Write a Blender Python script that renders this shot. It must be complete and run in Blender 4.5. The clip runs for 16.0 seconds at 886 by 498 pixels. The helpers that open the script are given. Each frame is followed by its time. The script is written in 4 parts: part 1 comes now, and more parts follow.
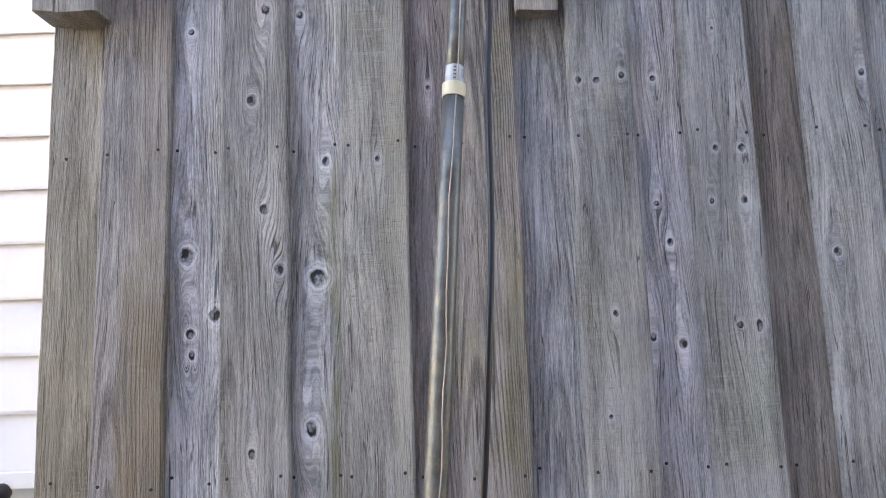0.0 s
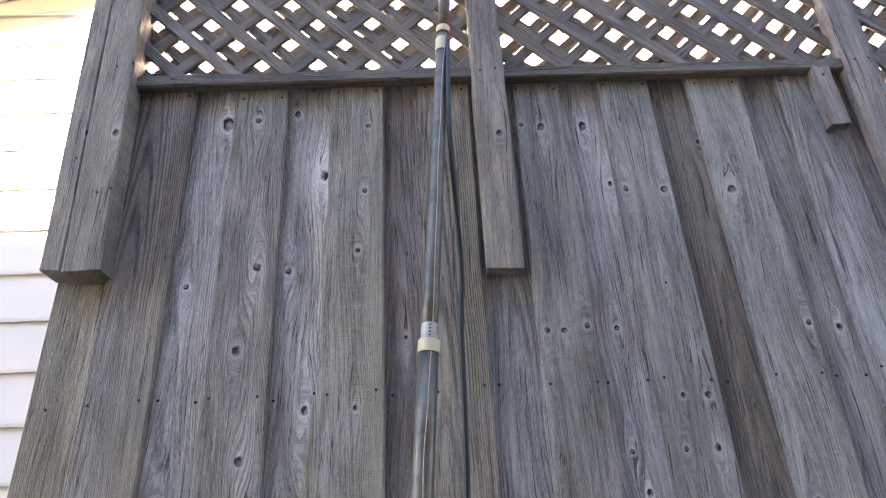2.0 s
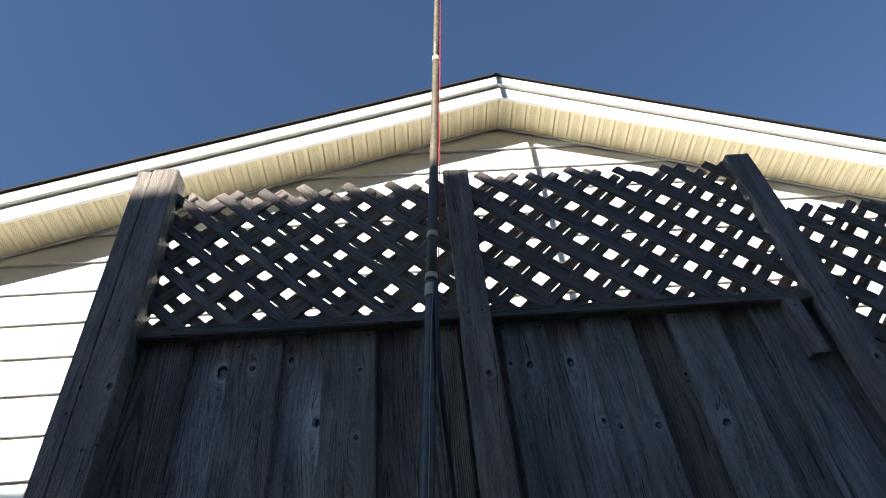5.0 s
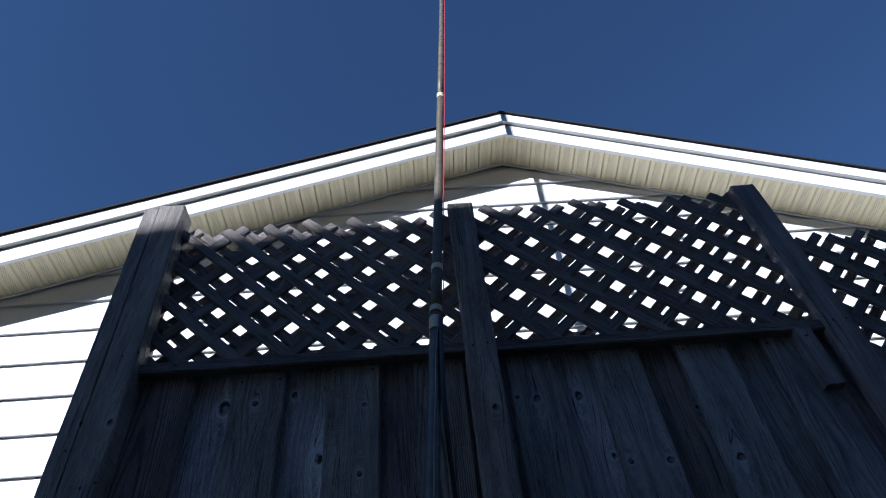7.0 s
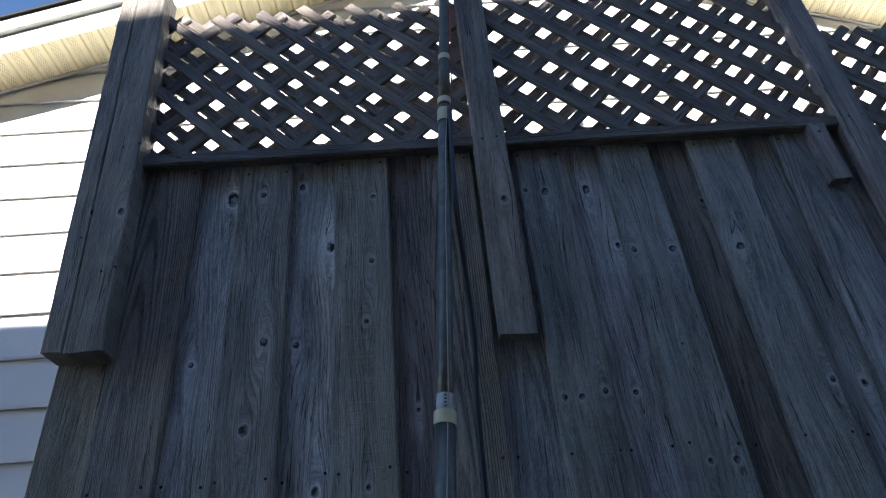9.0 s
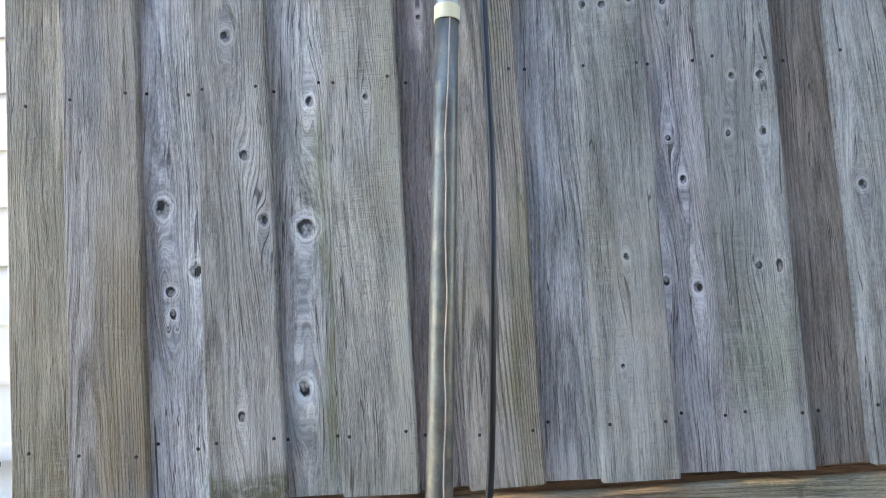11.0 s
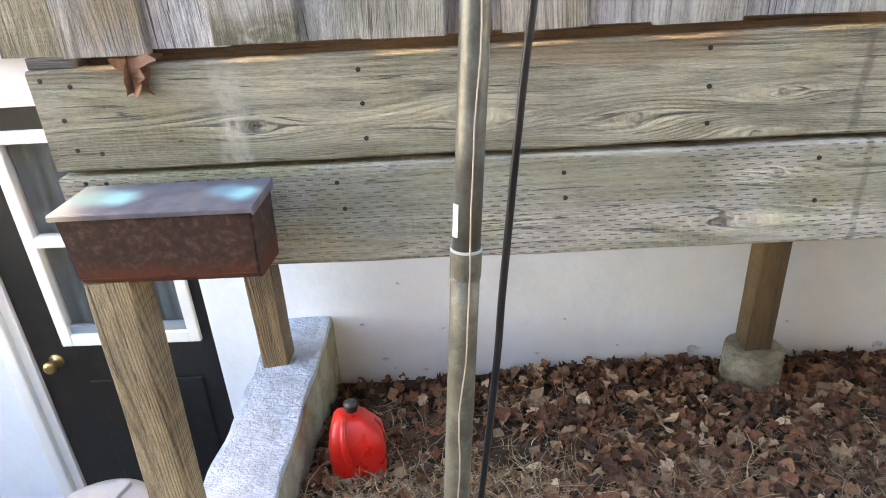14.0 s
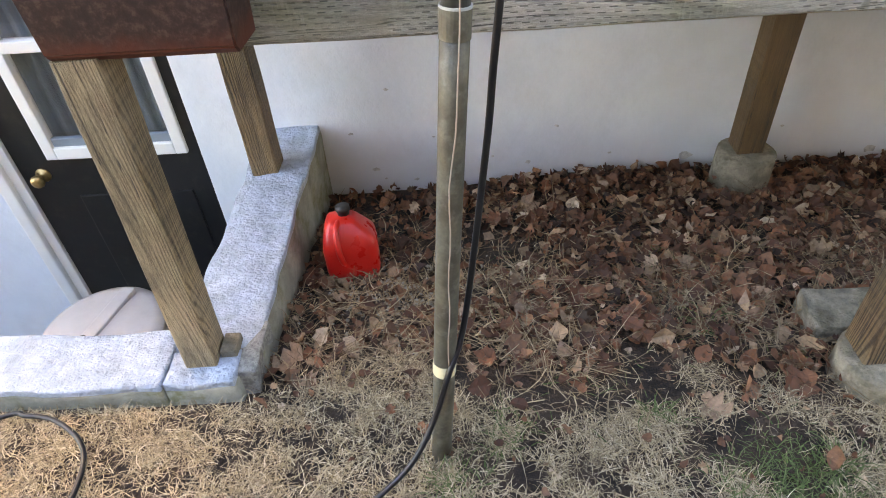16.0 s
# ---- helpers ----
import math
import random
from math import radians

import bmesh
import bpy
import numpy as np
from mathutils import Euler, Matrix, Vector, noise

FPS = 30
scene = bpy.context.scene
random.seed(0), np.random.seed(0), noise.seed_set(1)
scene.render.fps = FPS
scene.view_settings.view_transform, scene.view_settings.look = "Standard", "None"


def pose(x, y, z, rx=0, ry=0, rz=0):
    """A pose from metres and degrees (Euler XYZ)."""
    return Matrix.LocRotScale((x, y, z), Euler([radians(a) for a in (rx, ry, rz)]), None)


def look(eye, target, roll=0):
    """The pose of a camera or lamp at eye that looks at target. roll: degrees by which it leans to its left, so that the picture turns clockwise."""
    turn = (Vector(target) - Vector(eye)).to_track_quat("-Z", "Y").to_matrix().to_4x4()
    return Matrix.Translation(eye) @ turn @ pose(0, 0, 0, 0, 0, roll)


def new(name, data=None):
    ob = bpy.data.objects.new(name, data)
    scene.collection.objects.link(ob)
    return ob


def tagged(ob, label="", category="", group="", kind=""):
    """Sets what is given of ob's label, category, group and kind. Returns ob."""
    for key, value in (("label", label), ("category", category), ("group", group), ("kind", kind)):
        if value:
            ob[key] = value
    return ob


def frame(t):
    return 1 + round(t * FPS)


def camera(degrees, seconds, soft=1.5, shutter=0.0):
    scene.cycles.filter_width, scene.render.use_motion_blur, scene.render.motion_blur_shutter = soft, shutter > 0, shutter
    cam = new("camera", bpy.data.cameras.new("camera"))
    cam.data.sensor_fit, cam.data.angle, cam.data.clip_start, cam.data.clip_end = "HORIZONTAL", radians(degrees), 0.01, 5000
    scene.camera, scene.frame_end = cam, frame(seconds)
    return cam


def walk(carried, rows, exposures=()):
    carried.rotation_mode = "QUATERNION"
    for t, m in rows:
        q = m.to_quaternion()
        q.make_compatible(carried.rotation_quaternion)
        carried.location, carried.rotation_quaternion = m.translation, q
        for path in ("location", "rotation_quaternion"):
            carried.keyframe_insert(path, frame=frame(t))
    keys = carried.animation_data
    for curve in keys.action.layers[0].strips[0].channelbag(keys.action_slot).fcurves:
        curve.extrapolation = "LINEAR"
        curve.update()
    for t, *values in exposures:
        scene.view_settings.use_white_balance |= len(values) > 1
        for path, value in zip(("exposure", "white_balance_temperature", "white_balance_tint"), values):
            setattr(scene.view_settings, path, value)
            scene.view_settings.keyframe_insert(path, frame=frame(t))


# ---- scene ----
PATH = [
    (0, (0.464, -1.294, 1.585), (0.449, 0.691, 1.828), -1.9),
    (0.5, (0.462, -1.296, 1.589), (0.472, 0.657, 2.021), -2.0),
    (1, (0.474, -1.317, 1.617), (0.486, 0.604, 2.175), -2.2),
    (1.5, (0.478, -1.342, 1.636), (0.5, 0.531, 2.338), -2.2),
    (2, (0.486, -1.363, 1.642), (0.538, 0.438, 2.51), -2.8),
    (2.5, (0.491, -1.389, 1.666), (0.539, 0.363, 2.629), -3.4),
    (3, (0.489, -1.395, 1.661), (0.619, 0.281, 2.745), -4.9),
    (3.5, (0.504, -1.407, 1.668), (0.601, 0.199, 2.855), -5.3),
    (4, (0.511, -1.415, 1.675), (0.604, 0.133, 2.938), -4.9),
    (4.5, (0.485, -1.418, 1.673), (0.605, 0.058, 3.017), -6.3),
    (5, (0.502, -1.421, 1.677), (0.597, -0.004, 3.086), -6.0),
    (5.2, (0.5, -1.424, 1.672), (0.602, -0.045, 3.117), -6.2),
    (7.3, (0.513, -1.394, 1.668), (0.588, -0.066, 3.163), -6.1),
    (7.5, (0.495, -1.388, 1.659), (0.597, -0.04, 3.133), -6.7),
    (8, (0.505, -1.358, 1.655), (0.574, 0.078, 3.045), -5.5),
    (8.2, (0.494, -1.36, 1.66), (0.579, 0.132, 2.989), -5.9),
    (10.3, (0.447, -1.251, 1.588), (0.481, 0.689, 2.071), -4.1),
    (10.5, (0.446, -1.234, 1.58), (0.479, 0.731, 1.948), -3.7),
    (11, (0.454, -1.199, 1.56), (0.455, 0.797, 1.689), -3.5),
    (11.5, (0.442, -1.161, 1.518), (0.443, 0.837, 1.425), -3.6),
    (12, (0.419, -1.124, 1.473), (0.393, 0.857, 1.199), -3.5),
    (12.5, (0.418, -1.107, 1.442), (0.397, 0.844, 1.0), -3.6),
    (13, (0.417, -1.099, 1.405), (0.364, 0.814, 0.826), -3.9),
    (13.5, (0.41, -1.091, 1.377), (0.356, 0.762, 0.627), -3.5),
    (14, (0.403, -1.094, 1.351), (0.329, 0.695, 0.46), -3.6),
    (14.5, (0.397, -1.096, 1.327), (0.307, 0.606, 0.281), -4.2),
    (15, (0.395, -1.102, 1.3), (0.31, 0.527, 0.143), -4.3),
    (15.5, (0.394, -1.11, 1.284), (0.31, 0.462, 0.051), -4.4),
    (16, (0.401, -1.122, 1.261), (0.33, 0.38, -0.059), -4.4),
]
LENS = 69.1
cam = camera(69.1, 16.0, soft=1.0)
EXPO = [(0, 4.95, 9300, 25), (1.5, 4.68, 9300, 25), (2.5, 4.35, 9100, 24), (3.0, 4.05, 8700, 20), (3.5, 3.55, 8000, 14), (4.0, 2.85, 7200, 11), (4.5, 2.25, 6700, 10),
        (5.2, 1.35, 6200, 11), (7.3, 0.66, 5080, 14), (8.2, 0.8, 5080, 14), (9.2, 2.65, 6400, 11), (10.3, 4.15, 6900, 9), (10.5, 4.5, 7100, 10), (11.0, 5.1, 8800, 15),
        (11.5, 5.35, 10500, 18), (12.0, 5.5, 10900, 20), (13.0, 5.7, 11200, 21), (14.0, 5.6, 11500, 21), (16.0, 5.2, 11200, 22)]
walk(cam, [(t, look(eye, to, roll)) for t, eye, to, roll in PATH], EXPO)

# ---- daylight: sun behind the viewer, above a neighbouring roof ----
SUN_FROM = Vector((-0.64, -0.97, 0.65)).normalized()
world = bpy.data.worlds.new("sky")
scene.world = world
world.use_nodes = True
wn = world.node_tree.nodes
sky = wn.new("ShaderNodeTexSky")
sky.sky_type, sky.sun_disc = "NISHITA", False
sky.sun_elevation = math.asin(SUN_FROM.z)
sky.sun_rotation = math.atan2(SUN_FROM.x, SUN_FROM.y)
sky.air_density, sky.dust_density, sky.ozone_density = 1.0, 0.0, 4.0
world.node_tree.links.new(sky.outputs[0], wn["Background"].inputs[0])
wn["Background"].inputs[1].default_value = 0.05
sun = new("sun", bpy.data.lights.new("sun", "SUN"))
sun.data.energy, sun.data.angle, sun.data.color = 5.0, radians(0.35), (1.0, 0.93, 0.82)
sun.matrix_world = look(SUN_FROM * 50, (0, 0, 0))


# ---- node helper ----
class Mat:
    def __init__(self, name):
        self.m = bpy.data.materials.new(name)
        self.m.use_nodes = True
        self.t = self.m.node_tree
        self.bsdf = self.t.nodes["Principled BSDF"]

    def put(self, socket, v):
        if isinstance(v, bpy.types.NodeSocket):
            self.t.links.new(v, socket)
        elif v is not None:
            socket.default_value = v

    def node(self, kind, out=0, props=None, **ins):
        n = self.t.nodes.new("ShaderNode" + kind)
        props = props or {}
        if "operation" in props:
            n.operation = props["operation"]
        if "noise_dimensions" in props:
            n.noise_dimensions = props["noise_dimensions"]
        if "interpolation_type" in props:
            n.clamp, n.interpolation_type = True, props["interpolation_type"]
        for k, v in ins.items():
            k = k.replace("_", " ")
            self.put(n.inputs[int(k[1:])] if k[0] == "i" and k[1:].isdigit() else n.inputs[k], v)
        return n.outputs[out]

    def math(self, op, a, b=0.0, c=0.0):
        return self.node("Math", 0, {"operation": op}, i0=a, i1=b, i2=c)

    def vec(self, op, a, b=(0, 0, 0)):
        return self.node("VectorMath", 1 if op == "LENGTH" else 0, {"operation": op}, i0=a, i1=b)

    def co(self):
        return self.node("TexCoord", 3)

    def rnd(self):
        return self.node("ObjectInfo", 5)

    def noise(self, v, scale, detail=3.0, rough=0.55, dist=0.0):
        return self.node("TexNoise", 0, Vector=v, Scale=scale, Detail=detail, Roughness=rough, Distortion=dist)

    def ramp(self, f, a, b, lo=0.0, hi=1.0):
        return self.node("MapRange", 0, {"interpolation_type": "SMOOTHSTEP"}, i0=f, i1=a, i2=b, i3=lo, i4=hi)

    def mix(self, f, a, b, mode="MIX"):
        n = self.t.nodes.new("ShaderNodeMix")
        n.data_type, n.blend_type = "RGBA", mode
        self.put(n.inputs[0], f)
        for s, v in ((n.inputs[6], a), (n.inputs[7], b)):
            self.put(s, (*v, 1) if isinstance(v, tuple) else v)
        return n.outputs[2]

    def done(self, color, rough=0.8, height=None, depth=0.002, metal=0.0):
        self.put(self.bsdf.inputs["Base Color"], (*color, 1) if isinstance(color, tuple) else color)
        self.put(self.bsdf.inputs["Roughness"], rough)
        self.put(self.bsdf.inputs["Metallic"], metal)
        if height is not None:
            self.put(self.bsdf.inputs["Normal"], self.node("Bump", 0, Height=height, Distance=depth, Strength=0.9))
        return self.m


def wood(name, dark, light, tint, knots=(), saw=0.0, along="z", warm=0.3, stain=(), arc=0.17, incised=False, drips=(), sound_knots=False):
    """Weathered timber: grain along one axis, bent round its knots; knots are (across, along, radius)."""
    m = Mat(name)
    p = m.co()
    sep = m.node("SeparateXYZ", 0, Vector=p).node
    across, length = sep.outputs[0], sep.outputs["Z" if along == "z" else "X"]
    if along == "x":
        across = sep.outputs[2]
    depthc = sep.outputs[1]
    r = m.rnd()
    off = m.math("MULTIPLY", r, 37.0)
    u = across
    core, halo = None, None
    ragged = m.math("MULTIPLY", m.math("SUBTRACT", m.noise(p, 55.0, 3.0, 0.6), 0.5), 2.0)
    ragged2 = m.math("MULTIPLY", m.math("SUBTRACT", m.noise(m.vec("ADD", p, (4.1, 0.7, 2.3)), 38.0, 3.0, 0.6), 0.5), 2.0)
    hole = None
    for n, (kx, kz, kr) in enumerate(knots):
        size = (0.86, 1.0, 0.72, 0.92)[n % 4] * kr
        dx = m.math("DIVIDE", m.math("SUBTRACT", across, kx), size)
        dz = m.math("DIVIDE", m.math("SUBTRACT", length, kz), size * (1.25, 1.05, 1.4)[n % 3])
        dz2 = m.math("MULTIPLY", dz, 0.30)
        d2l = m.math("ADD", m.math("MULTIPLY", dx, dx), m.math("MULTIPLY", dz2, dz2))
        near = m.math("POWER", 2.718, m.math("MULTIPLY", d2l, -0.10))
        u = m.math("SUBTRACT", u, m.math("MULTIPLY", m.math("MULTIPLY", dx, kr * 0.95), near))
        dx = m.math("ADD", dx, m.math("MULTIPLY", ragged, 0.55))
        dz = m.math("ADD", dz, m.math("MULTIPLY", ragged2, 0.55))
        d2 = m.math("ADD", m.math("MULTIPLY", dx, dx), m.math("MULTIPLY", dz, dz))
        d = m.math("SQRT", m.math("MAXIMUM", d2, 0.0))
        ox, oz = ((0.30, -0.25), (-0.25, 0.35), (0.0, -0.4), (-0.35, 0.1))[n % 4]
        ex, ez = m.math("ADD", dx, ox), m.math("ADD", dz, oz)
        inner = m.math("ADD", m.math("MULTIPLY", ex, ex), m.math("MULTIPLY", ez, ez))
        c = m.ramp(d2, 0.95, 0.45)
        k = m.ramp(inner, 0.30, 0.62) if n % 3 else m.ramp(inner, 0.50, 0.20)
        k = m.math("MULTIPLY", k, c)
        h = m.math("MULTIPLY", m.ramp(d, 2.6, 1.15), m.ramp(d, 0.85, 1.15))
        h = m.math("MULTIPLY", h, m.ramp(m.math("SINE", m.math("MULTIPLY", d, 11.0)), -0.9, 0.5, 0.35, 1.0))
        core = c if core is None else m.math("MAXIMUM", core, c)
        hole = k if hole is None else m.math("MAXIMUM", hole, k)
        halo = h if halo is None else m.math("MAXIMUM", halo, h)
    wob = m.noise(m.node("CombineXYZ", 0, X=off, Y=0.0, Z=m.math("MULTIPLY", length, 1.3)), 1.0, 2.0)
    u = m.math("ADD", u, m.math("MULTIPLY", wob, 0.05))
    gv = m.node("CombineXYZ", 0, X=u, Y=m.math("ADD", off, depthc), Z=m.math("MULTIPLY", length, 0.022))
    fine = m.noise(m.node("CombineXYZ", 0, X=u, Y=m.math("ADD", off, depthc), Z=m.math("MULTIPLY", length, 0.06)), 520.0, 4.0, 0.65)
    fleck = m.noise(m.node("CombineXYZ", 0, X=u, Y=off, Z=m.math("MULTIPLY", length, 0.22)), 480.0, 3.0, 0.7)
    heart = m.math("SUBTRACT", u, m.math("MULTIPLY", m.math("SUBTRACT", r, 0.5), 0.10))
    field = m.math("ADD", m.math("MULTIPLY", m.math("ADD", m.math("MULTIPLY", heart, heart), m.math("MULTIPLY", depthc, depthc)), 620.0), m.math("MULTIPLY", length, 2.2))
    field = m.math("ADD", field, m.math("MULTIPLY", m.noise(m.node("CombineXYZ", 0, X=u, Y=off, Z=m.math("MULTIPLY", length, 0.25)), 9.0, 2.0), 0.75))
    own = m.node("TexWhiteNoise", 0, {"noise_dimensions": "1D"}, W=m.math("ADD", off, 5.3))
    blot = m.noise(m.node("CombineXYZ", 0, X=across, Y=off, Z=m.math("MULTIPLY", length, 0.45)), 6.0, 3.0)
    arcs = m.ramp(m.math("SINE", m.math("MULTIPLY", field, 13.0)), -0.2, 1.0)
    arcs = m.math("MULTIPLY", arcs, m.math("MULTIPLY", m.ramp(blot, 0.30, 0.58), m.math("ADD", arc, m.math("MULTIPLY", own, 0.26))))
    bands = m.noise(gv, 95.0, 2.0, 0.5, 0.4)
    broad = m.noise(m.node("CombineXYZ", 0, X=m.math("MULTIPLY", u, 1.0), Y=off, Z=m.math("MULTIPLY", length, 0.10)), 26.0, 3.0)
    rings = m.noise(gv, 240.0, 1.5, 0.5)
    ridge = m.math("ABSOLUTE", m.math("SUBTRACT", m.noise(gv, 120.0, 1.0, 0.5), 0.5))
    ridge2 = m.math("ABSOLUTE", m.math("SUBTRACT", m.noise(m.vec("ADD", gv, (3.7, 0.0, 0.4)), 150.0, 1.0, 0.5), 0.5))
    part_of = m.noise(m.node("CombineXYZ", 0, X=u, Y=off, Z=m.math("MULTIPLY", length, 0.16)), 16.0, 2.0)
    g = m.math("ADD", m.math("MULTIPLY", m.ramp(fine, 0.34, 0.66), 0.30), m.math("MULTIPLY", m.ramp(bands, 0.34, 0.66), 0.20))
    g = m.math("ADD", m.math("ADD", g, 0.22), m.math("MULTIPLY", m.ramp(broad, 0.30, 0.70), 0.28))
    g = m.math("MULTIPLY", g, m.math("SUBTRACT", 1.0, m.math("MULTIPLY", m.ramp(rings, 0.60, 0.68), 0.30)))
    g = m.math("MULTIPLY", g, m.math("SUBTRACT", 1.0, arcs))
    silver = m.math("MULTIPLY", m.ramp(ridge2, 0.018, 0.002), m.ramp(part_of, 0.56, 0.44))
    g = m.math("ADD", g, m.math("MULTIPLY", silver, 0.26))
    g = m.math("ADD", g, m.math("MULTIPLY", m.math("SUBTRACT", m.ramp(fleck, 0.36, 0.66), 0.40), 0.18))
    g = m.math("ADD", m.math("MULTIPLY", m.math("SUBTRACT", g, 0.55), 1.32), 0.59)
    col = m.mix(g, dark, light)
    col = m.mix(m.math("MULTIPLY", m.ramp(blot, 0.45, 0.75), warm), col, m.mix(1.0, col, tint, "MULTIPLY"))
    shade = m.math("ADD", 0.94, m.math("MULTIPLY", m.node("TexWhiteNoise", 0, {"noise_dimensions": "1D"}, W=off), 0.12))
    col = m.mix(1.0, col, m.node("CombineXYZ", 0, X=shade, Y=shade, Z=m.math("MULTIPLY", shade, m.math("ADD", 0.93, m.math("MULTIPLY", own, 0.14)))), "MULTIPLY")
    crack = m.math("MAXIMUM", m.ramp(m.noise(gv, 200.0, 1.0, 0.5), 0.70, 0.73), m.math("MULTIPLY", m.ramp(ridge, 0.013, 0.004), m.ramp(part_of, 0.48, 0.54)))
    col = m.mix(m.math("MULTIPLY", crack, 0.8), col, (0.022, 0.018, 0.016))
    tone = m.noise(m.node("CombineXYZ", 0, X=across, Y=m.math("ADD", off, 3.0), Z=m.math("MULTIPLY", length, 0.35)), 11.0, 4.0, 0.6)
    tone = m.ramp(tone, 0.28, 0.72, 0.78, 1.16)
    col = m.mix(1.0, col, m.node("CombineXYZ", 0, X=tone, Y=tone, Z=tone), "MULTIPLY")
    for at, half, scol, amount in drips:
        f = m.math("ABSOLUTE", m.math("ADD", m.math("SUBTRACT", length, at), m.math("MULTIPLY", m.math("SUBTRACT", m.noise(p, 14.0, 3.0), 0.5), half * 1.6)))
        col = m.mix(m.math("MULTIPLY", m.ramp(f, half, half * 0.35), m.math("MULTIPLY", amount, m.ramp(m.noise(p, 60.0, 3.0), 0.25, 0.6))), col, scol)
    for lo, hi, scol, amount, *side in stain:
        band = m.math("ADD", length, m.math("MULTIPLY", m.math("SUBTRACT", bands, 0.5), 0.16))
        band = m.math("ADD", band, m.math("MULTIPLY", m.math("SUBTRACT", blot, 0.5), 0.25))
        f = m.math("MULTIPLY", m.ramp(band, lo - 0.03, lo + 0.03), m.ramp(band, hi + 0.07, hi - 0.07))
        f = m.math("MULTIPLY", f, m.math("MULTIPLY", amount, m.ramp(broad, 0.2, 0.6)))
        if side:
            wave = m.math("ADD", across, m.math("MULTIPLY", m.math("SUBTRACT", blot, 0.5), 0.06))
            f = m.math("MULTIPLY", f, m.math("MULTIPLY", m.ramp(wave, side[0] - 0.012, side[0] + 0.012), m.ramp(wave, side[1] + 0.012, side[1] - 0.012)))
        col = m.mix(f, col, scol)
    h = m.math("SUBTRACT", g, m.math("MULTIPLY", crack, 0.8))
    if incised:
        row = m.math("DIVIDE", across, 0.0098)
        wav = m.math("MULTIPLY", m.math("SUBTRACT", m.noise(p, 30.0, 2.0), 0.5), 0.35)
        along_row = m.math("ADD", m.math("DIVIDE", length, 0.029), m.math("ADD", wav, m.math("MULTIPLY", m.math("FLOOR", row), 0.37)))
        dash = m.math("MULTIPLY", m.ramp(m.math("ABSOLUTE", m.math("SUBTRACT", m.math("FRACT", along_row), 0.5)), 0.27, 0.20),
                      m.ramp(m.math("ABSOLUTE", m.math("SUBTRACT", m.math("FRACT", row), 0.5)), 0.15, 0.07))
        dash = m.math("MULTIPLY", dash, m.ramp(m.noise(p, 7.0, 3.0), 0.36, 0.56))
        col = m.mix(m.math("MULTIPLY", dash, 0.75), col, (0.045, 0.040, 0.026))
        h = m.math("SUBTRACT", h, m.math("MULTIPLY", dash, 0.7))
    if saw:
        sv = m.node("CombineXYZ", 0, X=m.math("MULTIPLY", across, 0.06), Y=off, Z=length)
        sm = m.ramp(m.noise(sv, 190.0, 2.0), 0.42, 0.66)
        sm = m.math("MULTIPLY", sm, m.ramp(blot, 0.42, 0.66))
        sm = m.math("MULTIPLY", sm, m.ramp(m.noise(m.vec("MULTIPLY", p, (1, 1, 1)), 26.0, 3.0), 0.4, 0.62))
        col = m.mix(m.math("MULTIPLY", sm, saw * 0.7), col, light)
        scratch = m.math("MULTIPLY", m.ramp(m.noise(m.node("CombineXYZ", 0, X=m.math("MULTIPLY", across, 0.22), Y=off, Z=length), 260.0, 2.0, 0.6), 0.54, 0.66), m.ramp(blot, 0.36, 0.60))
        scratch = m.math("MULTIPLY", scratch, m.ramp(m.noise(p, 40.0, 3.0), 0.42, 0.58))
        col = m.mix(m.math("MULTIPLY", scratch, min(0.7, saw * 0.9)), col, tuple(c * 1.6 for c in dark))
        h = m.math("ADD", h, m.math("MULTIPLY", sm, saw * 0.6))
    if core is not None:
        ring = m.noise(m.vec("MULTIPLY", p, (1, 0.2, 1)), 140.0, 3.0)
        col = m.mix(m.math("MULTIPLY", halo, 0.14 if sound_knots else 0.58), col, tuple(min(1, c * 1.12) for c in light))
        sound = m.mix(m.ramp(ring, 0.36, 0.62), tuple(c * 0.75 for c in dark), tuple(c * 0.42 for c in light))
        col = m.mix(m.math("MULTIPLY", core, 0.28 if sound_knots else 0.9), col, sound)
        col = m.mix(m.math("MULTIPLY", hole, 0.22 if sound_knots else 1.0), col, (0.010, 0.008, 0.008))
        h = m.math("SUBTRACT", h, m.math("MULTIPLY", hole, 0.9))
        h = m.math("SUBTRACT", h, m.math("MULTIPLY", core, 0.5))
    return m.done(col, m.ramp(fine, 0.2, 0.8, 0.48, 0.72), h, 0.0045)


def plain(name, color, rough=0.7, var=0.12, scale=9.0, bump=0.0, bscale=60.0, metal=0.0, dirt=None, damount=0.5, dscale=3.0):
    m = Mat(name)
    p = m.vec("ADD", m.co(), m.node("CombineXYZ", 0, X=m.math("MULTIPLY", m.rnd(), 11.0), Y=0.0, Z=0.0))
    n = m.noise(p, scale, 4.0)
    f = m.noise(p, bscale, 4.0, 0.65)
    col = m.mix(m.ramp(n, 0.3, 0.7), tuple(c * (1 - var) for c in color), tuple(min(1, c * (1 + var)) for c in color))
    col = m.mix(m.math("MULTIPLY", m.ramp(f, 0.35, 0.7), var), col, tuple(c * 0.6 for c in color))
    if dirt:
        d = m.noise(p, dscale, 6.0, 0.7)
        col = m.mix(m.math("MULTIPLY", m.ramp(d, 0.5, 0.68), damount), col, dirt)
    return m.done(col, m.ramp(n, 0.2, 0.8, max(0.02, rough - 0.08), min(1, rough + 0.08)), f if bump else None, bump or 0.001, metal)


# ---- mesh helpers ----
def part(name, bm, material, parent=None, label="", smooth=False):
    me = bpy.data.meshes.new(name)
    bm.normal_update()
    bm.to_mesh(me)
    bm.free()
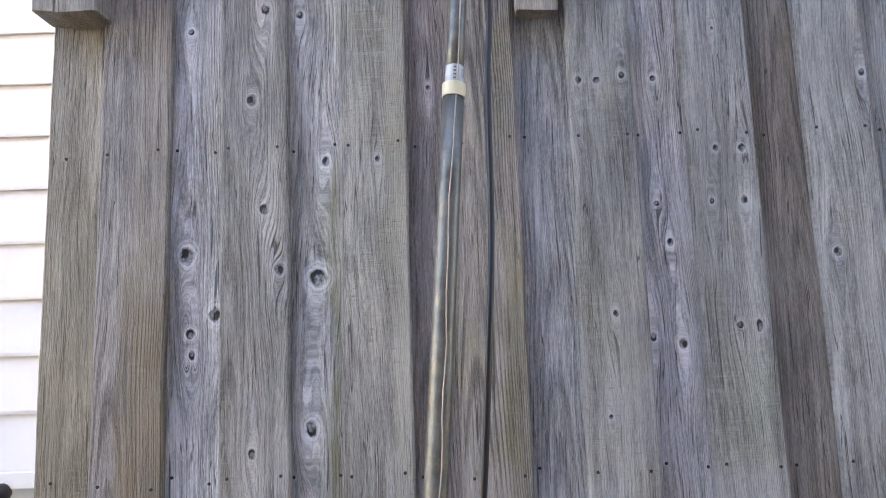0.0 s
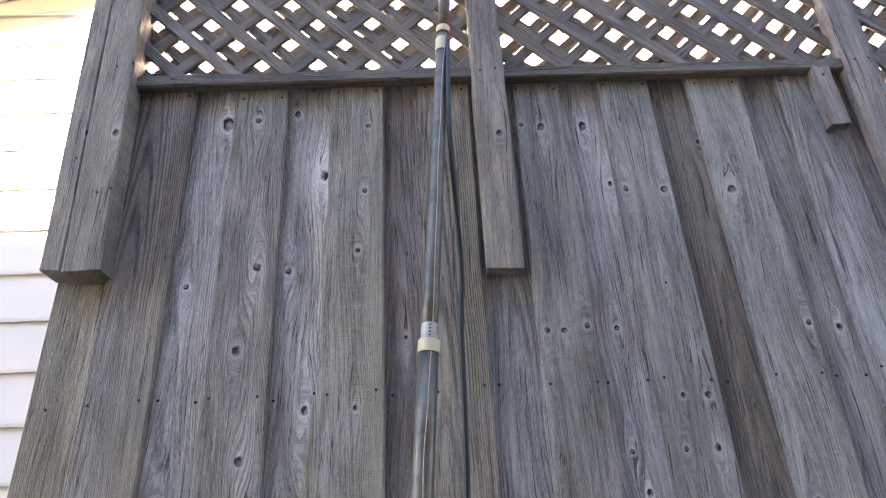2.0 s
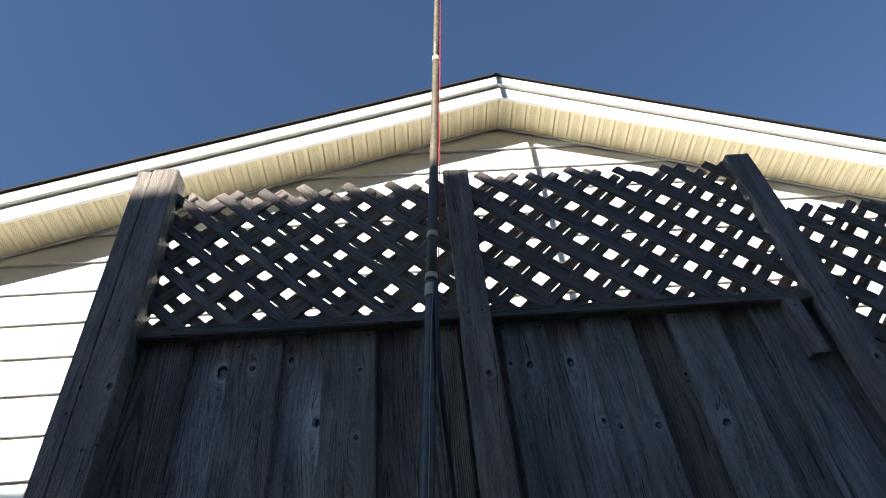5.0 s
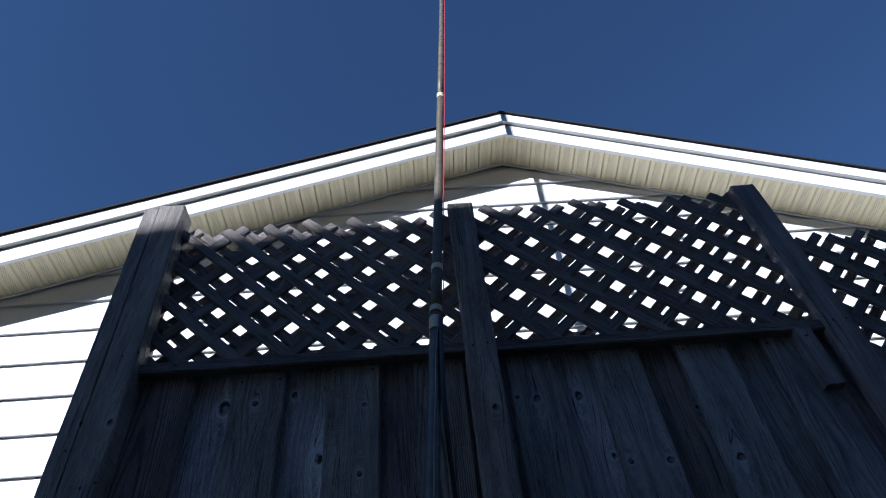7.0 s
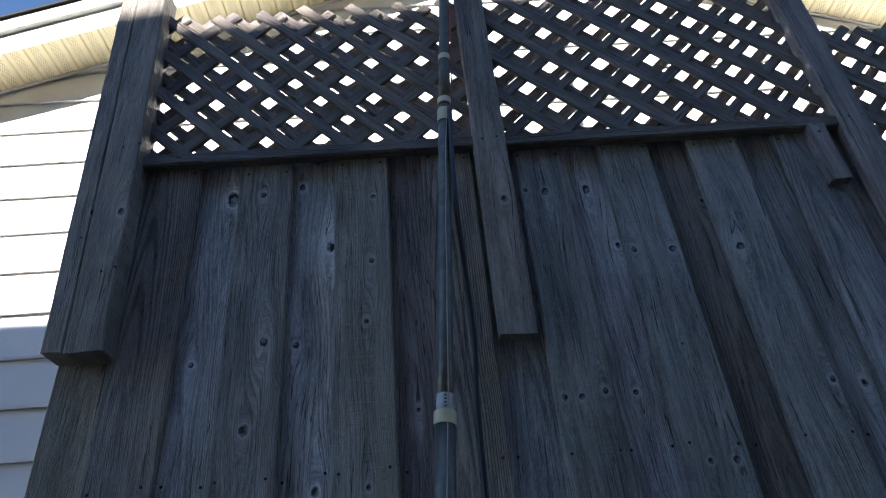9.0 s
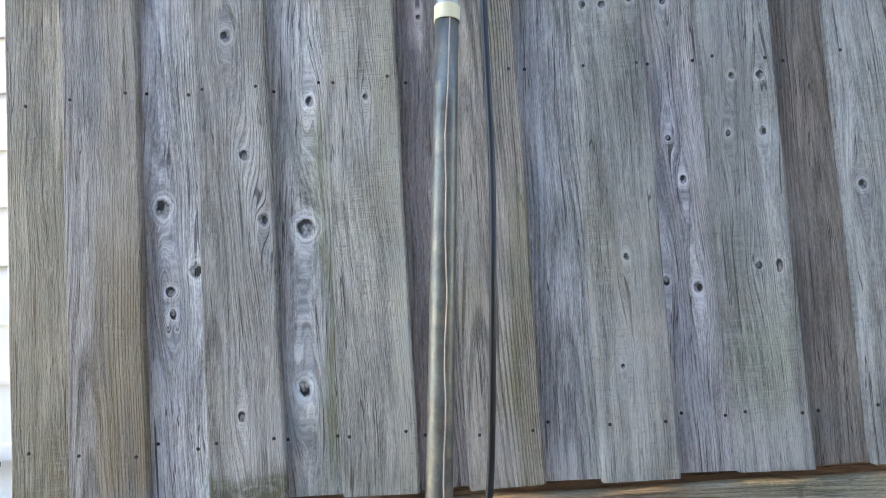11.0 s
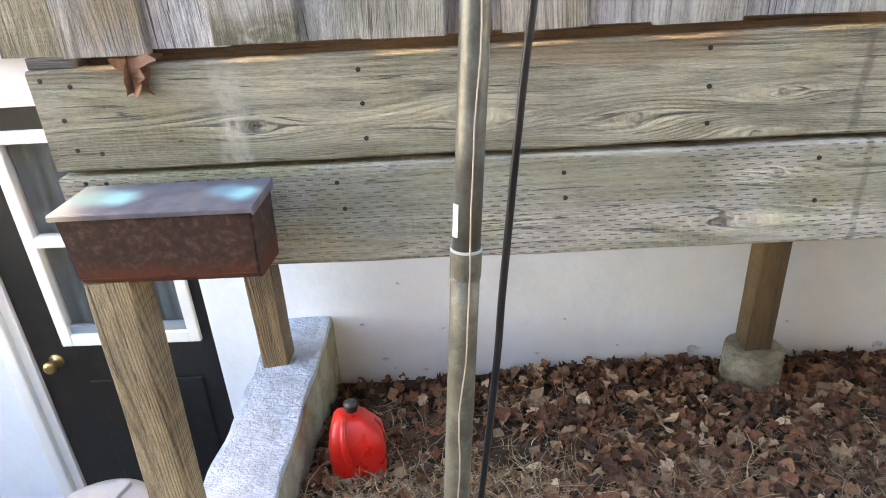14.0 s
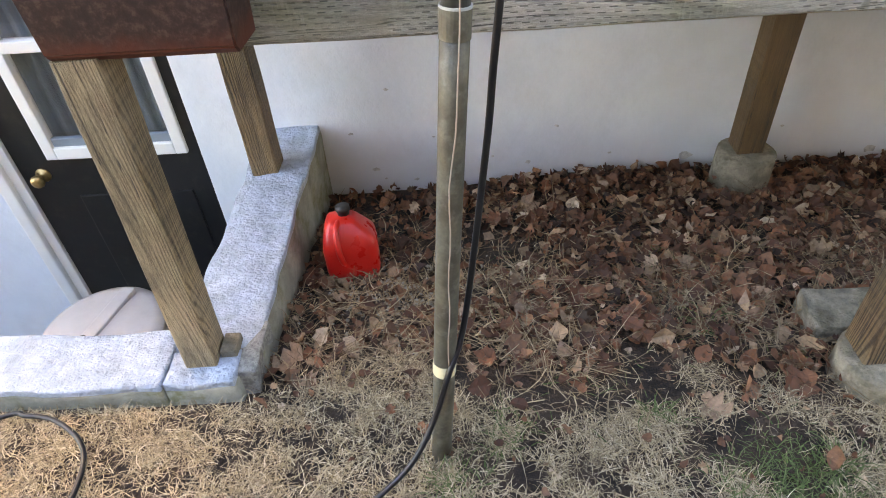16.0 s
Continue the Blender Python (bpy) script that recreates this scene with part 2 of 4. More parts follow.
    if smooth:
        for f in me.polygons:
            f.use_smooth = True
    me.materials.append(material)
    ob = new(name, me)
    if parent is not None:
        ob.parent = parent
    if label:
        ob["label"] = label
    return ob


def again(name, me, m, parent):
    ob = new(name, me)
    ob.parent, ob.matrix_basis = parent, m
    return ob


def thing(name, at, label, category, group="", kind=""):
    e = new(name)
    e.location = at
    e.empty_display_size = 0.1
    return tagged(e, label, category, group, kind)


def box(bm, x0, x1, y0, y1, z0, z1, bevel=0.0, m=None):
    v = bmesh.ops.create_cube(bm, size=1.0)["verts"]
    for p in v:
        p.co = Vector(((x0 + x1) / 2 + p.co.x * (x1 - x0), (y0 + y1) / 2 + p.co.y * (y1 - y0), (z0 + z1) / 2 + p.co.z * (z1 - z0)))
    if bevel:
        es = list({e for p in v for e in p.link_edges})
        v = list({p for f in bmesh.ops.bevel(bm, geom=es, offset=bevel, segments=2, affect="EDGES", profile=0.6)["faces"] for p in f.verts} | {p for p in v if p.is_valid})
    if m is not None:
        bmesh.ops.transform(bm, matrix=m, verts=v)
    return v


def prism(bm, pts, y0, y1):
    """A plate of the outline pts (x, z) between two y planes."""
    a = [bm.verts.new((x, y0, z)) for x, z in pts]
    b = [bm.verts.new((x, y1, z)) for x, z in pts]
    bm.faces.new(a)
    bm.faces.new(list(reversed(b)))
    n = len(pts)
    for i in range(n):
        bm.faces.new((a[i], b[i], b[(i + 1) % n], a[(i + 1) % n]))
    bmesh.ops.recalc_face_normals(bm, faces=bm.faces)


def tube(bm, pts, radius, sides=16, cap=True):
    """A round bar through pts; radius is one number or one for each point."""
    rad = radius if isinstance(radius, (list, tuple)) else [radius] * len(pts)
    pts = [Vector(p) for p in pts]
    rings, side = [], None
    for i, p in enumerate(pts):
        d = (pts[min(i + 1, len(pts) - 1)] - pts[max(i - 1, 0)]).normalized()
        if side is None:
            side = d.orthogonal().normalized()
        side = (side - d * side.dot(d)).normalized()
        up = d.cross(side)
        rings.append([bm.verts.new(p + (side * math.cos(a) + up * math.sin(a)) * rad[i]) for a in [2 * math.pi * k / sides for k in range(sides)]])
    for a, b in zip(rings, rings[1:]):
        for k in range(sides):
            bm.faces.new((a[k], a[(k + 1) % sides], b[(k + 1) % sides], b[k]))
    if cap:
        bm.faces.new(list(reversed(rings[0])))
        bm.faces.new(rings[-1])


def plank(length, w0, w1, thick, seed, segs=20, wob=0.0018, shift=0.0):
    """An upright sawn board from z 0 to length, width w0 below and w1 above, with eased, uneven edges; its front lies at y = 0."""
    rng = random.Random(seed)
    bm = bmesh.new()
    c, rings = 0.0042, []
    ph = rng.uniform(0, 50)
    for i in range(segs + 1):
        z = length * i / segs
        w = w0 + (w1 - w0) * i / segs
        cx = shift * i / segs
        nl = noise.noise((ph, z * 5, 0)) * wob
        nr = noise.noise((ph + 9, z * 5, 0)) * wob
        bow = noise.noise((ph + 20, z * 1.5, 0)) * 0.0015
        a, b = cx - w / 2 + nl, cx + w / 2 + nr
        e = 0.0 if 0 < i < segs else rng.uniform(-0.002, 0.002)
        rings.append([bm.verts.new(q) for q in ((a, c + bow, z + e), (a + c, bow, z + e), ((a + b) / 2, bow + 0.0007, z), (b - c, bow, z - e), (b, c + bow, z - e),
                                                (b, thick + bow, z - e), (a, thick + bow, z + e))])
    n = 7
    for a, b in zip(rings, rings[1:]):
        for k in range(n):
            bm.faces.new((a[k], a[(k + 1) % n], b[(k + 1) % n], b[k]))
    bm.faces.new(list(reversed(rings[0])))
    bm.faces.new(rings[-1])
    bmesh.ops.recalc_face_normals(bm, faces=bm.faces)
    return bm


# ---- materials ----
GREY_D, GREY_L = (0.070, 0.060, 0.057), (0.56, 0.525, 0.515)
m_post = wood("weathered_post", (0.11, 0.092, 0.083), (0.47, 0.41, 0.37), (0.92, 0.84, 0.74), knots=((0.015, 0.37, 0.010),))
m_lath = wood("weathered_lath", (0.09, 0.074, 0.065), (0.36, 0.31, 0.28), (0.8, 0.72, 0.6))
m_beam = wood("treated_beam", (0.135, 0.118, 0.088), (0.50, 0.445, 0.345), (0.85, 0.82, 0.62), along="x", warm=0.8, saw=0.25, sound_knots=True,
              knots=((-0.024, 0.379, 0.011), (-0.045, 1.047, 0.012), (-0.012, 1.292, 0.010), (-0.086, 1.257, 0.013), (-0.025, 0.765, 0.012)), arc=0.42,
              drips=((0.340, 0.034, (0.60, 0.56, 0.47), 0.65), (1.421, 0.012, (0.10, 0.085, 0.06), 0.6)),
              # The full-length band is a darker brown along the top edge.
              stain=((0.78, 1.22, (0.24, 0.13, 0.065), 0.6, 0.045, 0.10), (-0.1, 5.6, (0.14, 0.10, 0.06), 0.45, 0.072, 0.12), (-0.1, 0.9, (0.13, 0.125, 0.065), 0.35, -0.1, -0.055)))
m_beam_low = wood("treated_low_beam", (0.19, 0.168, 0.128), (0.62, 0.56, 0.45), (0.8, 0.86, 0.55), along="x", warm=0.9, saw=0.4, sound_knots=True,
                  knots=((-0.042, 1.224, 0.017), (0.042, 1.306, 0.012)), arc=0.24, incised=True,
                  drips=((1.459, 0.010, (0.16, 0.14, 0.09), 0.6),),
                  stain=((0.46, 1.20, (0.22, 0.20, 0.085), 0.55, 0.0, 0.085), (1.30, 2.2, (0.22, 0.20, 0.09), 0.5, -0.02, 0.08), (0.42, 0.70, (0.25, 0.23, 0.12), 0.4, -0.1, 0.0)))
m_legpost = wood("treated_post", (0.040, 0.023, 0.013), (0.31, 0.20, 0.11), (0.75, 0.85, 0.6), warm=0.6, arc=0.6)
m_boxpost = wood("tan_post", (0.095, 0.066, 0.043), (0.50, 0.375, 0.25), (0.85, 0.85, 0.65), warm=0.5, arc=0.6)
# Deeper brown than the other deck posts.
m_darkpost = wood("dark_brown_post", (0.05, 0.027, 0.012), (0.17, 0.096, 0.043), (0.8, 0.85, 0.6), warm=0.4)
m_rail = wood("weathered_rail", (0.07, 0.058, 0.05), (0.30, 0.26, 0.23), (0.8, 0.76, 0.6), along="x")
m_red = wood("reddish_strip", (0.08, 0.045, 0.030), (0.26, 0.15, 0.10), (0.8, 0.7, 0.5), along="x")
m_nail = plain("rusty_nail", (0.022, 0.018, 0.016), 0.55, 0.3)
m_vinyl = plain("white_siding", (0.80, 0.795, 0.78), 0.42, 0.03, 3.0)
m_trim = plain("white_trim", (0.84, 0.83, 0.80), 0.35, 0.03, 4.0)


def soffit_mat():
    """Cream vinyl with a band of small punched vent holes along the middle of each panel."""
    m = Mat("cream_vented_soffit")
    sep = m.node("SeparateXYZ", 0, Vector=m.co()).node
    ax, ay = m.math("ABSOLUTE", sep.outputs[0]), sep.outputs[1]
    row = m.math("DIVIDE", ay, 0.0075)
    cell = m.math("ADD", m.math("DIVIDE", ax, 0.0085), m.math("MULTIPLY", m.math("MODULO", m.math("FLOOR", row), 2.0), 0.5))
    cx, cy = m.math("SUBTRACT", m.math("FRACT", cell), 0.5), m.math("SUBTRACT", m.math("FRACT", row), 0.5)
    hole = m.ramp(m.math("ADD", m.math("MULTIPLY", cx, cx), m.math("MULTIPLY", cy, cy)), 0.085, 0.045)
    band = m.math("MULTIPLY", m.math("GREATER_THAN", ax, 0.024), m.math("LESS_THAN", ax, 0.056))
    grime = m.noise(m.co(), 18.0, 4.0)
    col = m.mix(m.ramp(grime, 0.35, 0.75), (0.84, 0.75, 0.49), (0.76, 0.67, 0.43))
    return m.done(m.mix(m.math("MULTIPLY", hole, m.math("MULTIPLY", band, 0.75)), col, (0.20, 0.17, 0.11)), 0.5)


m_soffit = soffit_mat()
# Tan for the soffit panel gaps and the painted rake shadow line.
m_groove = plain("soffit_groove", (0.58, 0.51, 0.38), 0.8, 0.2)
m_shingle = plain("dark_shingle", (0.018, 0.016, 0.016), 0.95, 0.4, 30.0, 0.003, 120.0)
m_found = plain("painted_foundation", (0.80, 0.85, 0.90), 0.5, 0.05, 2.5, 0.006, 9.0, dirt=(0.66, 0.69, 0.72), damount=0.35, dscale=2.2)
m_rw = plain("painted_concrete", (0.40, 0.47, 0.56), 0.65, 0.16, 16.0, 0.022, 48.0, dirt=(0.20, 0.22, 0.24), damount=0.5, dscale=17.0)
m_rwside = plain("mossy_concrete", (0.30, 0.29, 0.24), 0.9, 0.25, 12.0, 0.008, 50.0, dirt=(0.16, 0.15, 0.05), damount=0.8, dscale=7.0)
m_conc = plain("grey_concrete", (0.25, 0.215, 0.16), 0.92, 0.35, 18.0, 0.014, 60.0, dirt=(0.11, 0.095, 0.06), damount=0.75, dscale=12.0)
m_block = plain("old_concrete_block", (0.20, 0.172, 0.13), 0.95, 0.4, 24.0, 0.016, 70.0, dirt=(0.075, 0.066, 0.04), damount=0.8, dscale=14.0)


def yard_mat():
    """Bare soil beside the house that turns to a dry winter lawn further out."""
    m = Mat("yard_soil_and_lawn")
    p = m.co()
    n1, n2, n3 = m.noise(p, 9.0, 5.0), m.noise(p, 70.0, 4.0, 0.7), m.noise(p, 2.5, 3.0)
    soil = m.mix(m.ramp(n1, 0.35, 0.65), (0.014, 0.008, 0.005), (0.055, 0.031, 0.020))
    soil = m.mix(m.math("MULTIPLY", m.ramp(n2, 0.5, 0.7), 0.5), soil, (0.14, 0.088, 0.055))
    lawn = m.mix(m.ramp(n2, 0.35, 0.65), (0.035, 0.030, 0.016), (0.19, 0.15, 0.09))
    lawn = m.mix(m.math("MULTIPLY", m.ramp(n3, 0.5, 0.7), 0.6), lawn, (0.10, 0.12, 0.04))
    y = m.node("SeparateXYZ", 0, Vector=p).node.outputs[1]
    f = m.ramp(m.math("ADD", y, m.math("MULTIPLY", m.math("SUBTRACT", n1, 0.5), 0.5)), -0.45, -0.85)
    return m.done(m.mix(f, soil, lawn), 0.95, n2, 0.02)


m_soil = yard_mat()
m_steel = plain("galvanised_steel", (0.125, 0.125, 0.11), 0.42, 0.3, 24.0, 0.0004, 160.0, metal=0.4, dirt=(0.25, 0.20, 0.14), damount=0.5, dscale=34.0)
m_mast = plain("dull_mast_tube", (0.125, 0.102, 0.064), 0.5, 0.3, 40.0, 0.0004, 160.0, metal=0.15, dirt=(0.12, 0.11, 0.08), damount=0.5, dscale=45.0)
m_tape = plain("yellowed_tape", (0.66, 0.60, 0.40), 0.45, 0.08, 30.0)
m_label = plain("white_sticker", (0.78, 0.78, 0.76), 0.4, 0.05)
m_bars = plain("grey_print", (0.10, 0.10, 0.11), 0.6, 0.05)
m_cable = plain("black_cable", (0.012, 0.012, 0.015), 0.35, 0.2)
m_wire = plain("pale_wire", (0.44, 0.34, 0.27), 0.5, 0.1)
m_redwire = plain("red_wire", (0.55, 0.03, 0.03), 0.45, 0.1)
m_red_plastic = plain("red_plastic", (0.62, 0.018, 0.012), 0.32, 0.06, 20.0, 0.0005, 200.0)
m_black_plastic = plain("black_plastic", (0.015, 0.015, 0.016), 0.5, 0.2)
m_door = plain("black_door_paint", (0.008, 0.008, 0.009), 0.42, 0.2, 20.0, dirt=(0.06, 0.05, 0.04), damount=0.25, dscale=14.0)
m_brass = plain("worn_brass", (0.45, 0.28, 0.12), 0.35, 0.2, 40.0, metal=0.9)
m_lid = plain("beige_plastic", (0.52, 0.46, 0.43), 0.5, 0.06, 8.0, dirt=(0.4, 0.36, 0.33), damount=0.3, dscale=9.0)
m_curtain = plain("blue_grey_curtain", (0.22, 0.26, 0.29), 0.9, 0.1, 6.0)
m_floor = plain("stairwell_concrete", (0.22, 0.21, 0.19), 0.9, 0.25, 5.0, 0.004, 40.0)
m_stone = plain("pebble", (0.27, 0.24, 0.20), 0.9, 0.3, 40.0)


def glass_mat():
    m = Mat("window_glass")
    m.bsdf.inputs["Transmission Weight"].default_value = 1.0
    m.bsdf.inputs["IOR"].default_value = 1.45
    return m.done((0.95, 0.97, 0.97), 0.02)


m_glass = glass_mat()


def rust_mat():
    m = Mat("rusted_steel")
    p = m.co()
    z = m.node("SeparateXYZ", 0, Vector=p).node.outputs[2]
    n1, n2 = m.noise(p, 16.0, 5.0, 0.65), m.noise(p, 60.0, 4.0, 0.7)
    zz = m.math("ADD", z, m.math("MULTIPLY", m.math("SUBTRACT", n1, 0.5), 0.07))
    col = m.mix(m.ramp(n2, 0.35, 0.7), (0.032, 0.014, 0.012), (0.072, 0.032, 0.027))
    col = m.mix(m.math("MULTIPLY", m.ramp(n2, 0.52, 0.66), 0.45), col, (0.11, 0.070, 0.060))
    col = m.mix(m.ramp(zz, 0.055, 0.005), col, (0.105, 0.022, 0.010))
    return m.done(col, 0.6, n2, 0.0012, 0.25)


def lid_mat():
    """Grey steel lid, paler towards its left end, with turquoise patches in two places."""
    m = Mat("turquoise_marked_lid")
    p = m.co()
    n1 = m.noise(p, 22.0, 3.0)
    col = m.mix(m.ramp(n1, 0.3, 0.7), (0.11, 0.105, 0.135), (0.19, 0.175, 0.20))
    sx = m.node("SeparateXYZ", 0, Vector=p).node.outputs[0]
    col = m.mix(m.ramp(sx, -0.09, -0.175), col, (0.46, 0.41, 0.34))
    for cx, cy, rx, ry, c, a in ((-0.085, 0.0, 0.055, 0.05, (0.30, 0.68, 0.68), 0.95), (-0.13, 0.005, 0.06, 0.05, (0.30, 0.50, 0.45), 0.7),
                              (0.135, -0.005, 0.036, 0.045, (0.28, 0.70, 0.72), 0.95), (0.10, 0.012, 0.05, 0.04, (0.20, 0.42, 0.50), 0.7)):
        d = m.vec("LENGTH", m.vec("MULTIPLY", m.vec("SUBTRACT", p, (cx, cy, 0.0)), (1 / rx, 1 / ry, 0.0)))
        d = m.math("ADD", d, m.math("MULTIPLY", m.math("SUBTRACT", n1, 0.5), 0.7))
        col = m.mix(m.math("MULTIPLY", m.ramp(d, 1.0, 0.25), a), col, c)
    return m.done(col, 0.38, n1, 0.0004, 0.3)


def litter_mat(name, cols, rough=0.85):
    """Dead leaves or grass: each piece takes its own colour."""
    m = Mat(name)
    r = m.node("NewGeometry", 8)
    n = m.t.nodes.new("ShaderNodeValToRGB")
    m.t.links.new(r, n.inputs[0])
    e = n.color_ramp.elements
    e[0].position, e[0].color = 0.0, (*cols[0], 1)
    e[1].position, e[1].color = 1.0, (*cols[-1], 1)
    for i, c in enumerate(cols[1:-1], 1):
        k = e.new(i / (len(cols) - 1))
        k.color = (*c, 1)
    f = m.noise(m.co(), 90.0, 3.0)
    return m.done(m.mix(m.math("MULTIPLY", m.ramp(f, 0.35, 0.7), 0.4), n.outputs[0], (0.05, 0.035, 0.025)), rough)


m_rust, m_marked_lid = rust_mat(), lid_mat()
m_leaf = litter_mat("dead_leaves", [(0.024, 0.008, 0.005), (0.24, 0.092, 0.045), (0.045, 0.016, 0.009), (0.36, 0.16, 0.082), (0.018, 0.007, 0.005), (0.48, 0.29, 0.17), (0.085, 0.029, 0.014), (0.30, 0.115, 0.054), (0.032, 0.011, 0.007), (0.16, 0.056, 0.028), (0.62, 0.44, 0.30)])
m_grass = litter_mat("dry_grass", [(0.35, 0.24, 0.13), (0.67, 0.50, 0.32), (0.14, 0.09, 0.048), (0.78, 0.61, 0.41), (0.28, 0.195, 0.095), (0.53, 0.385, 0.235), (0.10, 0.072, 0.036)])
m_green = litter_mat("green_grass", [(0.05, 0.09, 0.02), (0.10, 0.15, 0.04), (0.16, 0.19, 0.07)])
m_straw = litter_mat("dry_stems", [(0.38, 0.27, 0.155), (0.12, 0.065, 0.036), (0.50, 0.375, 0.23), (0.20, 0.12, 0.065), (0.30, 0.20, 0.115)])

# ---- house: siding, gable, foundation with the basement door ----
house = thing("house", (0, 0, 0), "white house with horizontal siding, low gable and painted foundation", "house")
AX, AZ, SL, SR = 1.085, 5.08, 0.35, 0.43
DX0, DX1, DZ0, DZ1 = -1.35, -0.60, -1.12, 0.90
for x0, x1, z0, z1 in ((-7, DX0 - 0.10, -1.2, 1.13), (DX1 + 0.004, 7, -1.2, 1.13), (DX0 - 0.10, DX1 + 0.004, DZ1 + 0.03, 1.13)):
    bm = bmesh.new()
    box(bm, x0, x1, 0.98, 1.2, z0, z1)
    part("foundation_wall", bm, m_found, house)
bm = bmesh.new()
box(bm, -7, 7, 0.925, 0.98, 1.095, 1.15, 0.004)
part("sill_trim", bm, m_trim, house)
for k in range(20):
    z = 1.145 + 0.1955 * k
    if z > AZ - 0.03:
        break
    top = min(z + 0.1955, AZ)
    x0l, x0r = max(-7, AX - (AZ - z) / SL), min(7, AX + (AZ - z) / SR)
    x1l, x1r = max(-7, AX - (AZ - top) / SL), min(7, AX + (AZ - top) / SR)
    cuts = sorted(random.Random(k).uniform(-3, 5) for _ in range(2)) if k != 11 else [-1.28, 2.4]
    xs = [x0l] + [c for c in cuts if max(x0l, x1l) + 0.2 < c < min(x0r, x1r) - 0.2] + [x0r]
    for i in range(len(xs) - 1):
        a, b = xs[i], xs[i + 1] - 0.0015
        ta, tb = (x1l if i == 0 else a), (x1r if i == len(xs) - 2 else b)
        bm = bmesh.new()
        vs = [bm.verts.new(q) for q in ((a, 0.936, z), (b, 0.936, z), (b, 0.934, z + 0.012), (a, 0.934, z + 0.012),
                                        (tb, 0.951, top), (ta, 0.951, top), (a, 0.955, z + 0.001), (b, 0.955, z + 0.001))]
        for q in ((0, 1, 2, 3), (3, 2, 4, 5), (6, 7, 1, 0)):
            bm.faces.new([vs[j] for j in q])
        part("siding_panel", bm, m_vinyl, house)
bm = bmesh.new()
prism(bm, [(-7, 1.15), (7, 1.15), (7, AZ - (7 - AX) * SR), (AX, AZ), (-7, AZ - (7 + AX) * SL)], 0.957, 1.2)
part("wall", bm, m_vinyl, house)
for side, slope in ((-1, SL), (1, SR)):
    far = AX + side * 7.6
    zf = AZ - 7.6 * slope
    # The rake line is a tan strip painting the shadow under the trim.
    for nm, a, b, y0, y1, mat in (("soffit_backing", 0.012, 0.02, 0.725, 0.96, m_groove), ("fascia", -0.014, 0.095, 0.705, 0.724, m_trim),
                                  ("rake_shadow_line", 0.095, 0.104, 0.712, 0.724, m_groove), ("rake_trim", 0.104, 0.190, 0.680, 0.724, m_trim),
                                  ("roof", 0.192, 0.205, 0.666, 5.0, m_shingle), ("soffit_channel", -0.012, 0.006, 0.922, 0.935, m_trim)):
        bm = bmesh.new()
        prism(bm, [(AX, AZ + a), (AX, AZ + b), (far, zf + b), (far, zf + a)], y0, y1)
        part(nm, bm, mat, house)
    panel = None
    for k in range(60):
        xa = AX + side * 0.0815 * k
        z = AZ - 0.0815 * k * slope
        if panel is None:
            bm = bmesh.new()
            w = side * 0.079
            vs = [(0, 0.004), (0.05, -0.004), (0.28, -0.004), (0.32, -0.001), (0.70, -0.001), (0.74, -0.004), (0.95, -0.004), (1, 0.004)]
            lo = [[bm.verts.new((w * u, y, -abs(w) * u * slope + d)) for u, d in vs] for y in (0.725, 0.935)]
            for i in range(len(vs) - 1):
                bm.faces.new((lo[0][i], lo[0][i + 1], lo[1][i + 1], lo[1][i]))
            bmesh.ops.recalc_face_normals(bm, faces=bm.faces)
            panel = part("soffit_panel", bm, m_soffit, house)
            panel.location = (xa, 0, z)
        else:
            again("soffit_panel", panel.data, Matrix.Translation((xa, 0, z)), house)

m_chip = plain("flaking_paint", (0.66, 0.66, 0.64), 0.8, 0.3, 60.0)
for i, (cx, cz, cr) in enumerate(((0.065, -0.153, 0.011), (0.658, -0.154, 0.010), (0.14, 0.185, 0.007), (-0.01, 0.01, 0.008), (0.76, 0.0, 0.007), (0.22, -0.21, 0.008), (1.26, -0.16, 0.022),
                                  (1.96, -0.17, 0.022), (0.97, -0.13, 0.007), (0.10, -0.20, 0.006), (0.36, -0.24, 0.008), (0.52, -0.12, 0.005), (1.6, -0.05, 0.006), (0.3, -0.02, 0.005))):
    bm = bmesh.new()
    rg = random.Random(i)
    ring = [bm.verts.new((cx + math.cos(k) * cr * rg.uniform(0.6, 1.3) * 1.3, 0.9785, cz + math.sin(k) * cr * rg.uniform(0.5, 1.0))) for k in [2 * math.pi * q / 9 for q in range(9)]]
    mid = bm.verts.new((cx, 0.9765, cz))
    for k in range(9):
        bm.faces.new((ring[k], ring[(k + 1) % 9], mid))
    part("paint_chip", bm, m_chip, house)

# basement door in its white frame
door = thing("basement_door", (DX0, 1.0, DZ0), "closed black basement door with a white-framed curtained window", "door")


def dpart(name, x0, x1, y0, y1, z0, z1, mat, bevel=0.004, parent=None, label=""):
    bm = bmesh.new()
    base = Vector((DX0, 1.0, DZ0)) if parent is door or parent is None else Vector((0, 0, 0))
    box(bm, x0 - DX0, x1 - DX0, y0 - 1.0, y1 - 1.0, z0 - DZ0, z1 - DZ0, bevel)
    return part(name, bm, mat, parent or door, label)


WX0, WX1, WZ0, WZ1 = -1.205, -0.650, -0.040, 0.825
for x0, x1, z0, z1 in ((DX0, WX0 + 0.03, DZ0, DZ1), (WX1 - 0.03, DX1, DZ0, DZ1), (WX0 + 0.03, WX1 - 0.03, DZ0, WZ0 + 0.03), (WX0 + 0.03, WX1 - 0.03, WZ1 - 0.03, DZ1)):
    dpart("slab", x0, x1, 1.0, 1.04, z0, z1, m_door, 0.0)
dpart("panel_moulding", -1.16, -0.94, 0.992, 1.003, -0.90, -0.22, m_door, 0.006)
